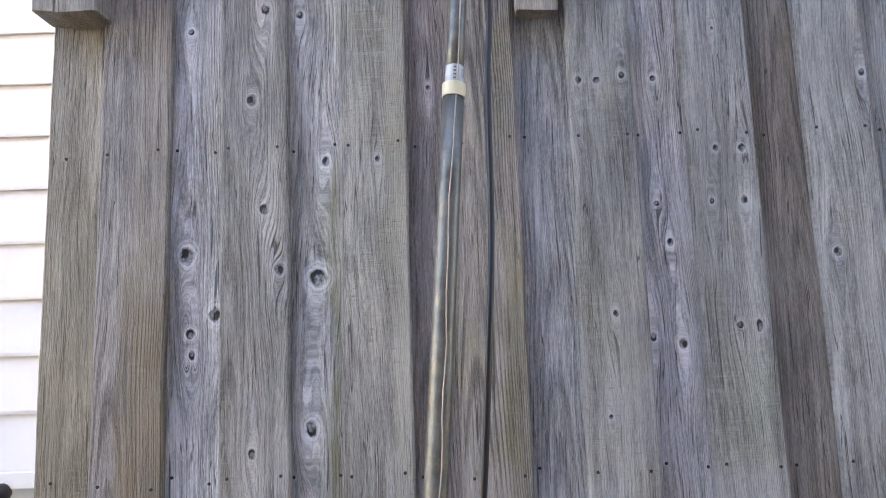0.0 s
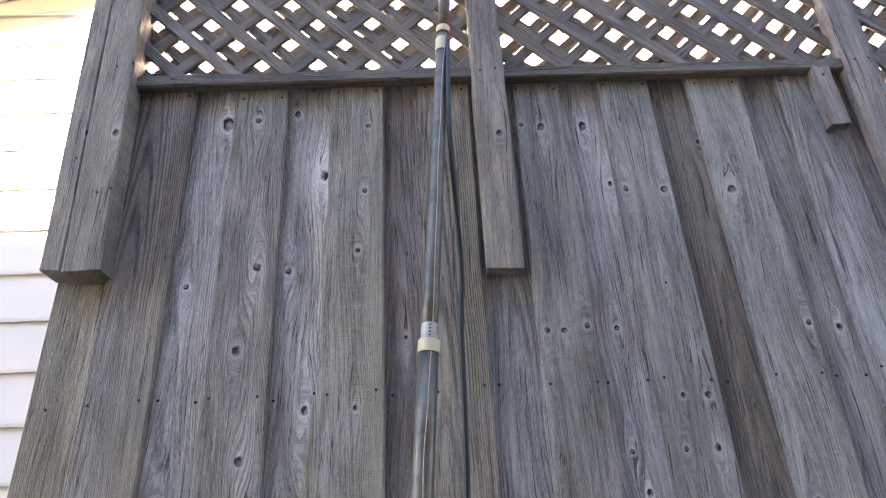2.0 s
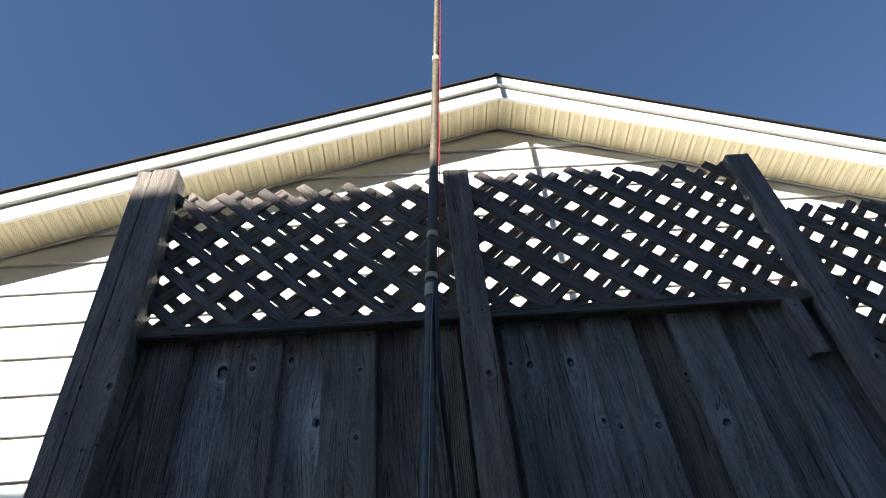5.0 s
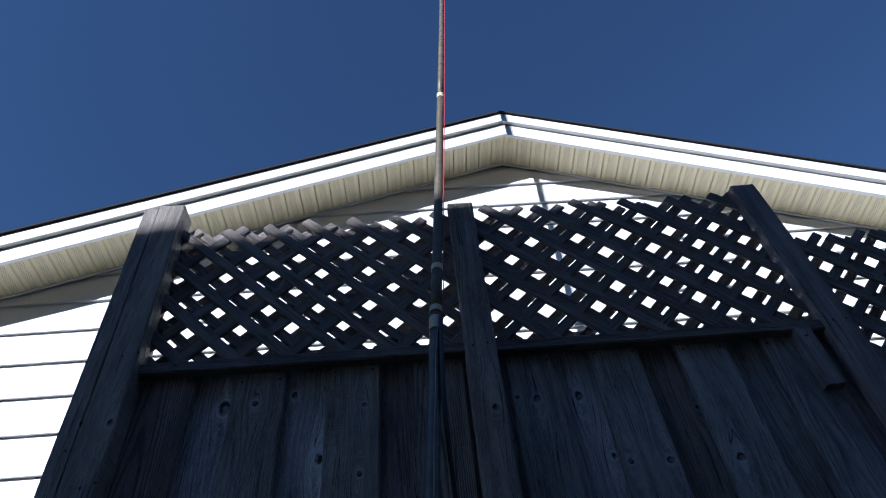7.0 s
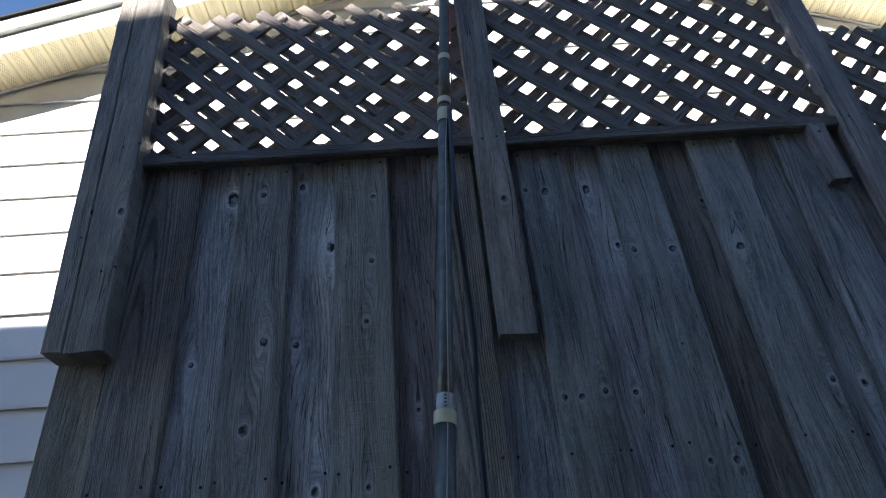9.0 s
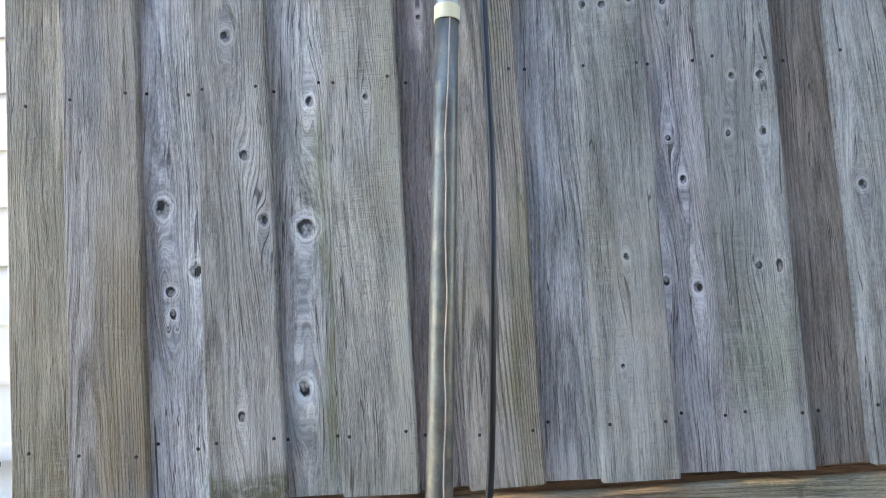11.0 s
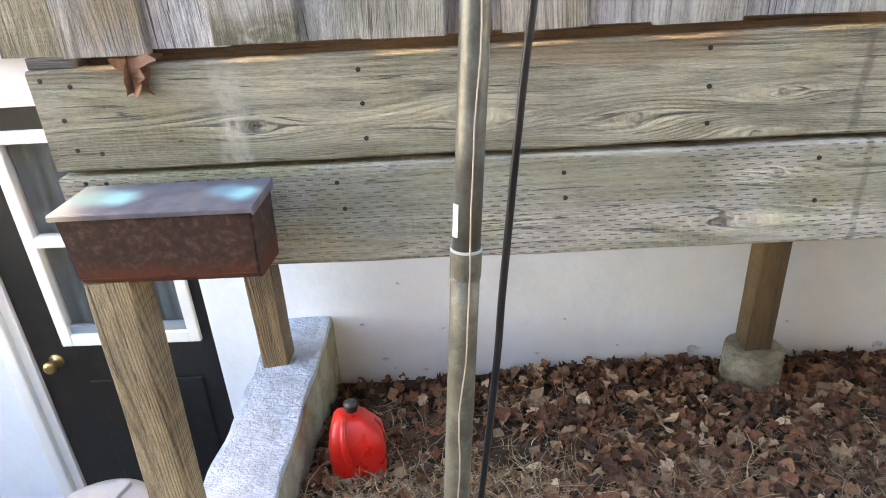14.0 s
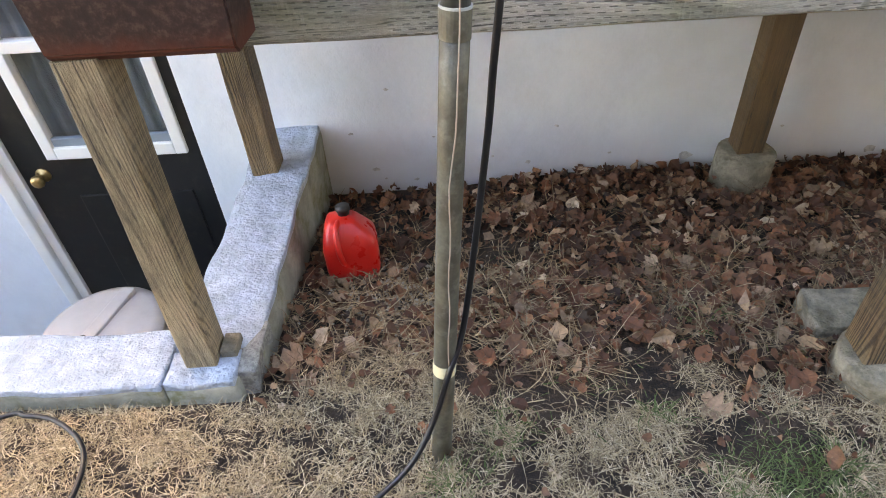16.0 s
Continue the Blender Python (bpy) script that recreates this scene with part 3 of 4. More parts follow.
dpart("panel_moulding", -0.91, -0.69, 0.992, 1.003, -0.90, -0.22, m_door, 0.006)
for x0, x1, z0, z1 in ((WX0, WX0 + 0.045, WZ0, WZ1), (WX1 - 0.045, WX1, WZ0, WZ1), (WX0 + 0.045, WX1 - 0.045, WZ0, WZ0 + 0.05), (WX0 + 0.045, WX1 - 0.045, WZ1 - 0.045, WZ1),
                       (WX0 + 0.045, WX1 - 0.045, 0.39, 0.432)):
    dpart("window_frame", x0, x1, 0.982, 1.03, z0, z1, m_trim, 0.005, label="white window frame")
dpart("lower_sash_rail", WX0 + 0.045, WX1 - 0.045, 0.996, 1.02, WZ0 + 0.05, WZ0 + 0.085, m_curtain, 0.003)
for z0, z1 in ((WZ0 + 0.05, 0.39), (0.432, WZ1 - 0.045)):
    pane = dpart("pane", WX0 + 0.045, WX1 - 0.045, 1.010, 1.014, z0, z1, m_glass, 0.0)
    pane.visible_shadow = False
bm = bmesh.new()
rows = [[bm.verts.new((WX0 - DX0 + (WX1 - WX0) * i / 60, 0.035 + 0.010 * math.sin(i * 0.9) + 0.004 * math.sin(i * 2.3), z - DZ0)) for i in range(61)] for z in (WZ0, WZ1)]
for i in range(60):
    bm.faces.new((rows[0][i], rows[0][i + 1], rows[1][i + 1], rows[1][i]))
part("curtain", bm, m_curtain, door, "blue-grey curtain behind the glass", smooth=True)
bm = bmesh.new()
tube(bm, [(0, 0, 0), (0, -0.006, 0), (0, -0.008, 0), (0, -0.03, 0), (0, -0.036, 0), (0, -0.05, 0), (0, -0.062, 0), (0, -0.066, 0)], [0.03, 0.03, 0.012, 0.011, 0.022, 0.027, 0.022, 0.008], 20)
knob = part("door_knob", bm, m_brass, door, "worn brass knob", smooth=True)
knob.location = (-1.262 - DX0, 0.0, -0.115 - DZ0)
dpart("jamb", DX0 - 0.045, DX0 - 0.003, 0.985, 1.08, DZ0, DZ1 + 0.03, m_trim)
dpart("brick_mould", DX0 - 0.10, DX0 - 0.046, 0.962, 1.02, DZ0, DZ1 + 0.03, m_trim, 0.008)
dpart("head_jamb", DX0 - 0.003, DX1, 0.985, 1.08, DZ1 + 0.004, DZ1 + 0.03, m_trim)
dpart("hinge_jamb", DX1 + 0.0005, DX1 + 0.0035, 0.985, 1.08, DZ0, DZ1 + 0.03, m_trim, 0.0)
dpart("latch_keeper", DX0 - 0.075, DX0 - 0.05, 0.945, 0.963, 0.135, 0.185, m_nail, 0.003)
bm = bmesh.new()
tube(bm, [(0, 0, 0), (0, -0.02, 0.0), (0, -0.05, 0.005), (0, -0.075, 0.012), (0, -0.085, 0.015)], [0.05, 0.055, 0.05, 0.032, 0.006], 18)
lamp = tagged(part("wall_lamp", bm, plain("dark_bronze", (0.03, 0.02, 0.016), 0.5, 0.2), smooth=True), "small dark bronze dome lamp on the siding", "wall lamp")
lamp.location = (-1.055, 0.934, 1.085)
lamp.scale = (0.58, 0.58, 0.58)

# ---- stairwell and retaining wall ----
bm = bmesh.new()
box(bm, -4.0, -0.31, -0.1, 0.98, -1.3, DZ0)
tagged(part("stairwell_floor", bm, m_floor), "bare concrete floor of a basement stairwell", "floor", kind="structure")
bm = bmesh.new()
box(bm, -4.2, -4.0, -0.2, 0.98, -1.3, 0.05)
tagged(part("wall_west", bm, m_found), "white painted end wall of the stairwell", "wall", kind="structure")


def rough_block(bm, x0, x1, y0, y1, z0, z1, n, amp, chamfer, seed, m=None):
    """A cast block with worn, uneven faces and rounded upper edges."""
    tmp = bmesh.new()
    box(tmp, x0, x1, y0, y1, z0, z1, chamfer)
    for axis, lo, hi in ((0, x0, x1), (1, y0, y1), (2, z0, z1)):
        step = (max(x1 - x0, y1 - y0, z1 - z0)) / n
        c = lo + step
        while c < hi - step * 0.3:
            co = [0, 0, 0]
            no = [0, 0, 0]
            co[axis], no[axis] = c, 1
            bmesh.ops.bisect_plane(tmp, geom=list(tmp.verts) + list(tmp.edges) + list(tmp.faces), plane_co=co, plane_no=no)
            c += step
    for v in tmp.verts:
        v.co += Vector((noise.noise(v.co * 9 + Vector((seed, 0, 0))), noise.noise(v.co * 9 + Vector((0, seed, 5))), noise.noise(v.co * 9 + Vector((3, 0, seed))))) * amp
    if m is not None:
        bmesh.ops.transform(tmp, matrix=m, verts=tmp.verts)
    me = bpy.data.meshes.new("tmp")
    tmp.to_mesh(me)
    tmp.free()
    bm.from_mesh(me)
    bpy.data.meshes.remove(me)


rw = thing("retaining_wall", (0, 0, 0), "low L-shaped concrete wall with chipped blue-grey paint on top", "retaining wall", kind="structure")
for nm, mat, z0, z1 in (("cap", m_rw, 0.026, 0.05), ("side", m_rwside, -1.2, 0.030)):
    bm = bmesh.new()
    e = 0.0 if nm == "cap" else -0.001
    rough_block(bm, -0.335, -0.125 - e, -0.083, 0.985, z0, z1, 40, 0.011, 0.006, 4)
    rough_block(bm, -4.0, -0.337, -0.19 + e, -0.012, z0, z1, 90, 0.010, 0.006, 8)
    rough_block(bm, -0.335, -0.160 - e, -0.19 + e, -0.085, z0, z1, 12, 0.012, 0.006, 9)
    part(nm, bm, mat, rw, smooth=True)
m_aggregate = plain("exposed_aggregate", (0.30, 0.29, 0.27), 0.9, 0.5, 60.0, 0.012, 70.0, dirt=(0.10, 0.095, 0.08), damount=0.8, dscale=60.0)
bm = bmesh.new()
rough_block(bm, -0.200, -0.1215, -0.16, 0.02, -0.10, 0.046, 16, 0.012, 0.012, 31)
part("broken_corner", bm, m_aggregate, rw, "broken corner with exposed grey aggregate", smooth=False)

bin_ = thing("rubbish_bin", (-0.975, 0.50, DZ0), "round beige plastic bin with a lid, standing in the stairwell", "bin")
bin_.scale = (0.94, 0.94, 0.94)
bm = bmesh.new()
tube(bm, [(0, 0, 0), (0, 0, 0.02), (0, 0, 0.66)], [0.18, 0.19, 0.225], 40)
part("body", bm, m_lid, bin_, smooth=True)
bm = bmesh.new()
tube(bm, [(0, 0, 0.655), (0, 0, 0.64), (0, 0, 0.648), (0, 0, 0.672), (0, 0, 0.69), (0, 0, 0.70), (0, 0, 0.703)], [0.225, 0.238, 0.245, 0.242, 0.20, 0.10, 0.005], 48)
lid = part("lid", bm, m_lid, bin_, "beige domed lid with a ridge handle", smooth=True)
bm = bmesh.new()
box(bm, -0.03, 0.03, -0.20, 0.20, 0.685, 0.715, 0.008, Matrix.Rotation(radians(-14), 4, "Z"))
part("handle_ridge", bm, m_lid, lid)
bm = bmesh.new()
tube(bm, [(-0.03, -0.085, 0.714), (-0.03, -0.085, 0.722), (-0.03, -0.085, 0.724)], [0.016, 0.014, 0.004], 12)
part("screw_cap", bm, m_nail, lid, smooth=True)

# ---- ground ----
def ground_z(x, y):
    s = min(max((y + 0.25) / 1.23, 0), 1)
    return -0.255 * s + 0.05 * s * min(max((x - 0.2) / 0.6, 0), 1) + 0.012 * noise.noise((x * 3, y * 3, 0)) + 0.006 * noise.noise((x * 14, y * 14, 3)) - 0.012


def sheet(bm, xs, ys, zf, skip=None):
    g = [[bm.verts.new((x, y, zf(x, y))) for x in xs] for y in ys]
    for j, (r0, r1) in enumerate(zip(g, g[1:])):
        for i in range(len(xs) - 1):
            if skip is None or not skip((xs[i] + xs[i + 1]) / 2, (ys[j] + ys[j + 1]) / 2):
                bm.faces.new((r0[i], r0[i + 1], r1[i + 1], r1[i]))


bm = bmesh.new()
xs = [-400, -60, -15] + [-4 + 0.1 * i for i in range(30)] + [-1.0 + 0.025 * i for i in range(121)] + [2.1 + 0.1 * i for i in range(20)] + [15, 60, 400]
ys = [-400, -60, -12, -5, -3] + [-2.0 + 0.1 * i for i in range(12)] + [-0.8 + 0.025 * i for i in range(73)]
sheet(bm, xs, ys, ground_z, lambda x, y: x < -0.15 and y > -0.12)
ground = tagged(part("ground", bm, m_soil, smooth=True), "dark bare soil with scattered litter under a deck", "ground", kind="structure")


def tri_mesh(name, verts, faces, mat, label, category):
    me = bpy.data.meshes.new(name)
    me.from_pydata(verts, [], faces)
    me.materials.append(mat)
    return tagged(new(name, me), label, category, kind="stuff")


def leaf_shape(rng, size, lobed):
    """A curled dead leaf: a midrib with lobes to both sides."""
    n = 7
    pts, faces = [], []
    curl, roll = rng.uniform(-1.2, 1.6), rng.uniform(0.1, 1.3)
    prof = ([0.05, 0.42, 0.24, 0.55, 0.26, 0.34, 0.02] if lobed else [0.03, 0.2, 0.33, 0.38, 0.33, 0.2, 0.02])
    for i in range(n):
        u = i / (n - 1)
        x = (u - 0.5) * size
        w = prof[i] * size * rng.uniform(0.85, 1.15)
        zc = curl * (u - 0.5) ** 2 * size
        pts += [(x + rng.uniform(-0.05, 0.05) * size, -w, zc + roll * w * rng.uniform(0.3, 0.9)), (x, 0, zc), (x + rng.uniform(-0.05, 0.05) * size, w, zc + roll * w * rng.uniform(0.3, 0.9))]
    for i in range(n - 1):
        a = i * 3
        faces += [(a, a + 3, a + 4, a + 1), (a + 1, a + 4, a + 5, a + 2)]
    return pts, faces


def scatter_leaves(count, seed, where, smin, smax):
    rng = random.Random(seed)
    V, F = [], []
    made = 0
    while made < count:
        x, y = rng.uniform(-0.12, 2.6), rng.uniform(-0.75, 0.96)
        if rng.random() > where(x, y):
            continue
        made += 1
        size = rng.uniform(smin, smax)
        pts, fs = leaf_shape(rng, size, rng.random() < 0.3)
        m = Matrix.Translation((x, y, ground_z(x, y) + rng.uniform(0.002, 0.032))) @ Euler((rng.uniform(-1.0, 1.0), rng.uniform(-1.0, 1.0), rng.uniform(0, 6.28))).to_matrix().to_4x4()
        b = len(V)
        V += [m @ Vector(p) for p in pts]
        F += [tuple(i + b for i in f) for f in fs]
    return V, F


def leaf_zone(x, y):
    a = min(max((y + 0.24 + 0.14 * noise.noise((x * 4, y * 4, 7))) / 0.3, 0), 1)
    a *= 0.45 + 0.55 * min(max((x - 0.25) / 0.5, 0), 1)
    bare = 0.25 if (x - 0.42) ** 2 / 0.05 + (y - 0.45) ** 2 / 0.02 < 1 else 1.0
    return max(a, 0.012) * bare * (0.5 + 0.5 * min(max(0.9 + noise.noise((x * 5, y * 5, 2)), 0), 1))


V, F = scatter_leaves(4600, 5, leaf_zone, 0.020, 0.066)
tri_mesh("leaf_litter", V, F, m_leaf, "brown curled dead leaves lying on soil", "leaves")
V, F = scatter_leaves(3200, 6, lambda x, y: 0.12 + 0.88 * leaf_zone(x, y), 0.012, 0.03)
tri_mesh("leaf_scraps", V, F, m_leaf, "small broken scraps of dead leaves", "leaves")


def blades(count, seed, where, length, width, flat, x0=-1.1, x1=1.9, y0=-0.95, y1=0.5, lift=0.0):
    rng = random.Random(seed)
    V, F = [], []
    made = 0
    while made < count:
        x, y = rng.uniform(x0, x1), rng.uniform(y0, y1)
        if (x < -0.13 and y > -0.2) or rng.random() > where(x, y):
            continue
        made += 1
        ang = rng.uniform(0, 6.283) + 1.5 * noise.noise((x * 5, y * 5, 9))
        ln = length * rng.uniform(0.5, 1.3)
        rise = rng.uniform(0.0, 1.0) ** (2.5 if flat else 0.8) * (0.5 if flat else 1.0)
        w = width * rng.uniform(0.6, 1.3)
        dx, dy = math.cos(ang), math.sin(ang)
        bend = rng.uniform(-1.6, 1.6)
        b = len(V)
        px, py, pz = x, y, ground_z(x, y) + lift * rng.random()
        for i in range(4):
            u = i / 3
            ww = w * (1 - 0.75 * u)
            V += [(px - dy * ww, py + dx * ww, pz), (px + dy * ww, py - dx * ww, pz)]
            a2 = ang + bend * u
            dx, dy = math.cos(a2), math.sin(a2)
            st = ln / 3
            up = rise * (1 - 1.3 * u)
            px, py, pz = px + dx * st * 0.85, py + dy * st * 0.85, max(pz + st * up, ground_z(px, py) + 0.001)
        for i in range(3):
            a = b + 2 * i
            F.append((a, a + 1, a + 3, a + 2))
    return V, F


def grass_zone(x, y):
    edge = -0.10 + 0.16 * noise.noise((x * 2.5, 1.0, 4)) - (0.06 if x > 1.0 else 0) - (0.05 if 0.3 < x < 0.9 else 0)
    a = min(max((edge - y) / 0.12, 0), 1)
    hole = noise.noise((x * 4.2, y * 4.2, 11))
    if (x - 0.505) ** 2 + ((y + 0.42) * 1.4) ** 2 < 0.0028 or (x - 0.84) ** 2 + (y + 0.21) ** 2 < 0.0042:
        return 0.015
    clump = min(max(0.6 + 1.8 * noise.noise((x * 11, y * 11, 3)), 0.2), 1)
    return max(a * clump * (0.08 if hole > 0.26 and x > -0.05 else 1.0), 0.02)


V, F = blades(44000, 11, grass_zone, 0.034, 0.0012, False)
tri_mesh("dry_grass", V, F, m_grass, "dry straw-coloured winter grass", "grass")
V, F = blades(16000, 12, grass_zone, 0.05, 0.0011, True, lift=0.016)
tri_mesh("matted_grass", V, F, m_grass, "flattened matted dead grass", "grass")
V, F = blades(1800, 13, lambda x, y: grass_zone(x, y) if noise.noise((x * 3.2, y * 3.2, 20)) > 0.18 else 0.004, 0.05, 0.0016, False, x0=0.3)
tri_mesh("green_grass", V, F, m_green, "sparse green grass blades among the straw", "grass")
V, F = blades(3800, 14, lambda x, y: (0.6 if x < 0.45 else 1.0) if -0.15 < y < 0.35 and noise.noise((x * 3, y * 3, 30)) > -0.15 else 0.12, 0.15, 0.0016, True, x0=-0.1, y0=-0.3, y1=0.8, lift=0.025)
tri_mesh("dry_stems", V, F, m_straw, "pale dry stems and twigs on the soil", "twigs")
V, F = blades(1000, 15, lambda x, y: math.exp(-((x - 1.08) / 0.13) ** 2 - ((y + 0.46) / 0.08) ** 2), 0.034, 0.0012, False, x0=0.8, x1=1.5, y0=-0.7, y1=-0.3)
tri_mesh("green_grass", V, F, m_green, "patch of short green grass in the dry lawn", "grass")
for gx, gy in ((0.98, 0.35), (1.02, 0.02), (0.8, -0.28), (1.15, -0.42)):
    V, F = blades(26, int(gx * 100), lambda x, y: 1.0, 0.07, 0.0022, False, gx - 0.02, gx + 0.02, gy - 0.02, gy + 0.02)
    tri_mesh("grass_tuft", V, F, m_green, "small green grass tuft in dead leaves", "grass")

rng = random.Random(21)
V, F = [], []
ico = bmesh.new()
bmesh.ops.create_icosphere(ico, subdivisions=1, radius=1)
base_v, base_f = [v.co.copy() for v in ico.verts], [tuple(v.index for v in f.verts) for f in ico.faces]
ico.free()
for _ in range(420):
    x, y = rng.gauss(0.22, 0.14), rng.gauss(0.24, 0.10)
    if x < -0.1:
        continue
    s = rng.uniform(0.003, 0.011)
    m = Matrix.Translation((x, y, ground_z(x, y) + s * 0.3)) @ Euler((rng.random() * 6, rng.random() * 6, 0)).to_matrix().to_4x4() @ Matrix.Diagonal((s, s * rng.uniform(0.6, 1), s * rng.uniform(0.4, 0.7), 1))
    b = len(V)
    V += [m @ (v * rng.uniform(0.8, 1.15)) for v in base_v]
    F += [tuple(i + b for i in f) for f in base_f]
tri_mesh("gravel", V, F, m_stone, "small grey pebbles scattered on soil", "gravel")

m_big_leaf = litter_mat("large_dead_leaf", [(0.30, 0.16, 0.09), (0.36, 0.22, 0.14), (0.27, 0.15, 0.10)])
for i, (lx, ly, size, lift) in enumerate(((-0.07, -0.05, 0.085, 0.03), (0.62, 0.70, 0.10, 0.05), (0.94, -0.27, 0.085, 0.012), (1.13, 0.05, 0.09, 0.025), (1.2, 0.10, 0.08, 0.02), (0.40, -0.10, 0.035, 0.012), (0.0, -0.13, 0.05, 0.02), (1.05, 0.28, 0.08, 0.025))):
    rg = random.Random(70 + i)
    pts, fs = leaf_shape(rg, size, True)
    me = bpy.data.meshes.new("dead_leaf")
    me.from_pydata(pts, [], fs)
    me.materials.append(m_big_leaf)
    o = tagged(new("dead_leaf", me), "large curled tan dead leaf on the ground", "leaf", "large dead leaves")
    o.matrix_basis = Matrix.Translation((lx, ly, ground_z(lx, ly) + lift * 0.45)) @ Euler((rg.uniform(-0.4, 0.4), rg.uniform(-0.3, 0.3), rg.uniform(0, 6))).to_matrix().to_4x4()

# ---- deck ----
deck = thing("deck", (0, 0, 0), "raised wooden deck on posts with weathered double rim boards", "deck")
bm = bmesh.new()
tube(bm, [(0, 0.004, 0), (0, -0.0012, 0), (0, -0.002, 0)], [0.0046, 0.0044, 0.001], 7)
screw_mesh = bpy.data.meshes.new("screw")
bm.to_mesh(screw_mesh)
bm.free()
screw_mesh.materials.append(m_nail)


def rim(z0, z1, y, seed, screws):
    rg = random.Random(seed)
    bm = plank(5.6, z1 - z0, z1 - z0, 0.038, seed, 70, 0.003)
    bmesh.ops.transform(bm, matrix=Matrix.Rotation(radians(90), 4, "Y"), verts=bm.verts)
    o = part("rim_board", bm, m_beam if z0 > 0.9 else m_beam_low, deck)
    o.location = (-0.338, y, (z0 + z1) / 2)
    for x, z in screws:
        again("screw", screw_mesh, Matrix.Translation((x + 0.338, 0, z - (z0 + z1) / 2)), o)


rim(0.990, 1.172, 0.012, 3, [(-0.266, 1.143), (-0.315, 1.155), (-0.295, 1.085), (-0.288, 1.03), (-0.245, 1.022), (0.233, 1.146), (0.234, 1.088), (0.234, 1.026), (0.82, 1.150), (0.826, 1.086), (0.83, 1.022), (1.5, 1.14), (1.5, 1.03)])
rim(0.782, 0.979, 0.008, 4, [(-0.29, 0.968), (-0.252, 0.966), (0.172, 0.947), (0.18, 0.895), (0.584, 0.945), (0.588, 0.896), (1.034, 0.950), (1.042, 0.868), (1.6, 0.93)])
bm = bmesh.new()
box(bm, -0.243, 5.2, 0.0420, 0.0610, 1.162, 1.2145, 0.002)
part("red_strip", bm, m_red, deck, "reddish wooden strip under the boards")
bm = bmesh.new()
box(bm, -0.335, -0.245, 0.0200, 0.060, 1.173, 1.1925, 0.002)
part("shim", bm, m_rail, deck)
# Deck runs on out of view to x 5.2, added length that shades the wall.
for k in range(6):
    bm = bmesh.new()
    box(bm, -0.33, 5.2, 0.062 + 0.145 * k, 0.20 + 0.145 * k, 1.195, 1.223, 0.003)
    part("deck_board", bm, m_rail, deck)
# Unseen dark board added behind the rim boards so their gap stays black.
bm = bmesh.new()
box(bm, -0.332, 5.2, 0.0515, 0.0605, 0.80, 1.168, 0.002)
part("inner_rim", bm, m_rail, deck)
bm = bmesh.new()
box(bm, -0.33, 5.2, 0.80, 0.838, 0.98, 1.19, 0.002)
part("back_beam", bm, m_rail, deck)


PIER_X = 1.338


def support(x, y, z0, z1, mat, lean=0.0):
    bm = plank(z1 - z0, 0.089, 0.089, 0.089, int(x * 100) + 7, 12, 0.003, lean)
    o = part("support_post", bm, mat, deck)
    o.location = (x, y - 0.0445, z0)


support(PIER_X - 0.015, -0.17, 0.045, 0.78, m_legpost)
support(3.2, -0.17, 0.0, 0.78, m_legpost)
support(5.0, -0.17, 0.0, 0.78, m_legpost)
support(-0.262, 0.72, 0.046, 0.98, m_legpost)
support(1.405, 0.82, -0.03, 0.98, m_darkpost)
bm = bmesh.new()
box(bm, PIER_X - 0.05, PIER_X + 0.02, -0.125, 0.007, 0.70, 0.779, 0.003)
part("post_bracket", bm, m_rail, deck)


def footing(x, y, r, top, seed):
    rg = random.Random(seed)
    bm = bmesh.new()
    g = ground_z(x, y) - 0.08
    tube(bm, [(x, y, g), (x, y, top - 0.02), (x, y, top - 0.004), (x, y, top), (x, y, top + 0.001)], [r * 1.04, r, r * 0.985, r * 0.93, r * 0.4], 26)
    for v in bm.verts:
        v.co += Vector((noise.noise(v.co * 12), noise.noise(v.co * 12 + Vector((5, 0, 0))), noise.noise(v.co * 10 + Vector((0, 9, 0))) * 0.7)) * 0.007
    tagged(part("concrete_footing", bm, m_conc, smooth=True), "round grey concrete pier under a wooden post", "footing", "deck footings")


footing(1.405, 0.81, 0.10, -0.035, 1)
footing(PIER_X, -0.19, 0.094, 0.060, 2)
bm = bmesh.new()
rough_block(bm, -0.088, 0.088, -0.062, 0.062, -0.06, 0.05, 8, 0.005, 0.006, 3)
block = tagged(part("concrete_block", bm, m_block, smooth=False), "weathered mossy concrete block lying on leaves", "block")
block.matrix_basis = pose(1.345, -0.005, -0.018, 3, -3, -4)

# ---- post box on its own post ----
mbpost = thing("mailbox_post", (-0.254, -0.092, 0.04), "grained tan timber post standing on the retaining wall", "post")
bm = plank(0.795, 0.080, 0.080, 0.080, 77, 14, 0.003, 0.031)
o = part("timber", bm, m_boxpost, mbpost)
o.location = (0, -0.044, 0)
bm = bmesh.new()
box(bm, 0.046, 0.085, -0.02, 0.04, 0.0, 0.035, 0.002)
part("metal_base", bm, m_conc, mbpost)
mb = thing("mailbox", (-0.106, -0.08, 0.833), "rusted steel mailbox with a turquoise-marked lid, on a wooden post", "mailbox")
bm = bmesh.new()
hw = 0.163
prof = [(-0.060, 0.012), (-0.064, 0.128), (0.062, 0.132), (0.062, -0.012), (-0.044, -0.004)]
a = [bm.verts.new((-hw + 0.006 * (1 if z < 0.05 else 0), y, z)) for y, z in prof]
b = [bm.verts.new((hw - 0.006 * (1 if z < 0.05 else 0), y, z)) for y, z in prof]
bm.faces.new(a)
bm.faces.new(list(reversed(b)))
for i in range(5):
    bm.faces.new((a[i], b[i], b[(i + 1) % 5], a[(i + 1) % 5]))
bmesh.ops.recalc_face_normals(bm, faces=bm.faces)
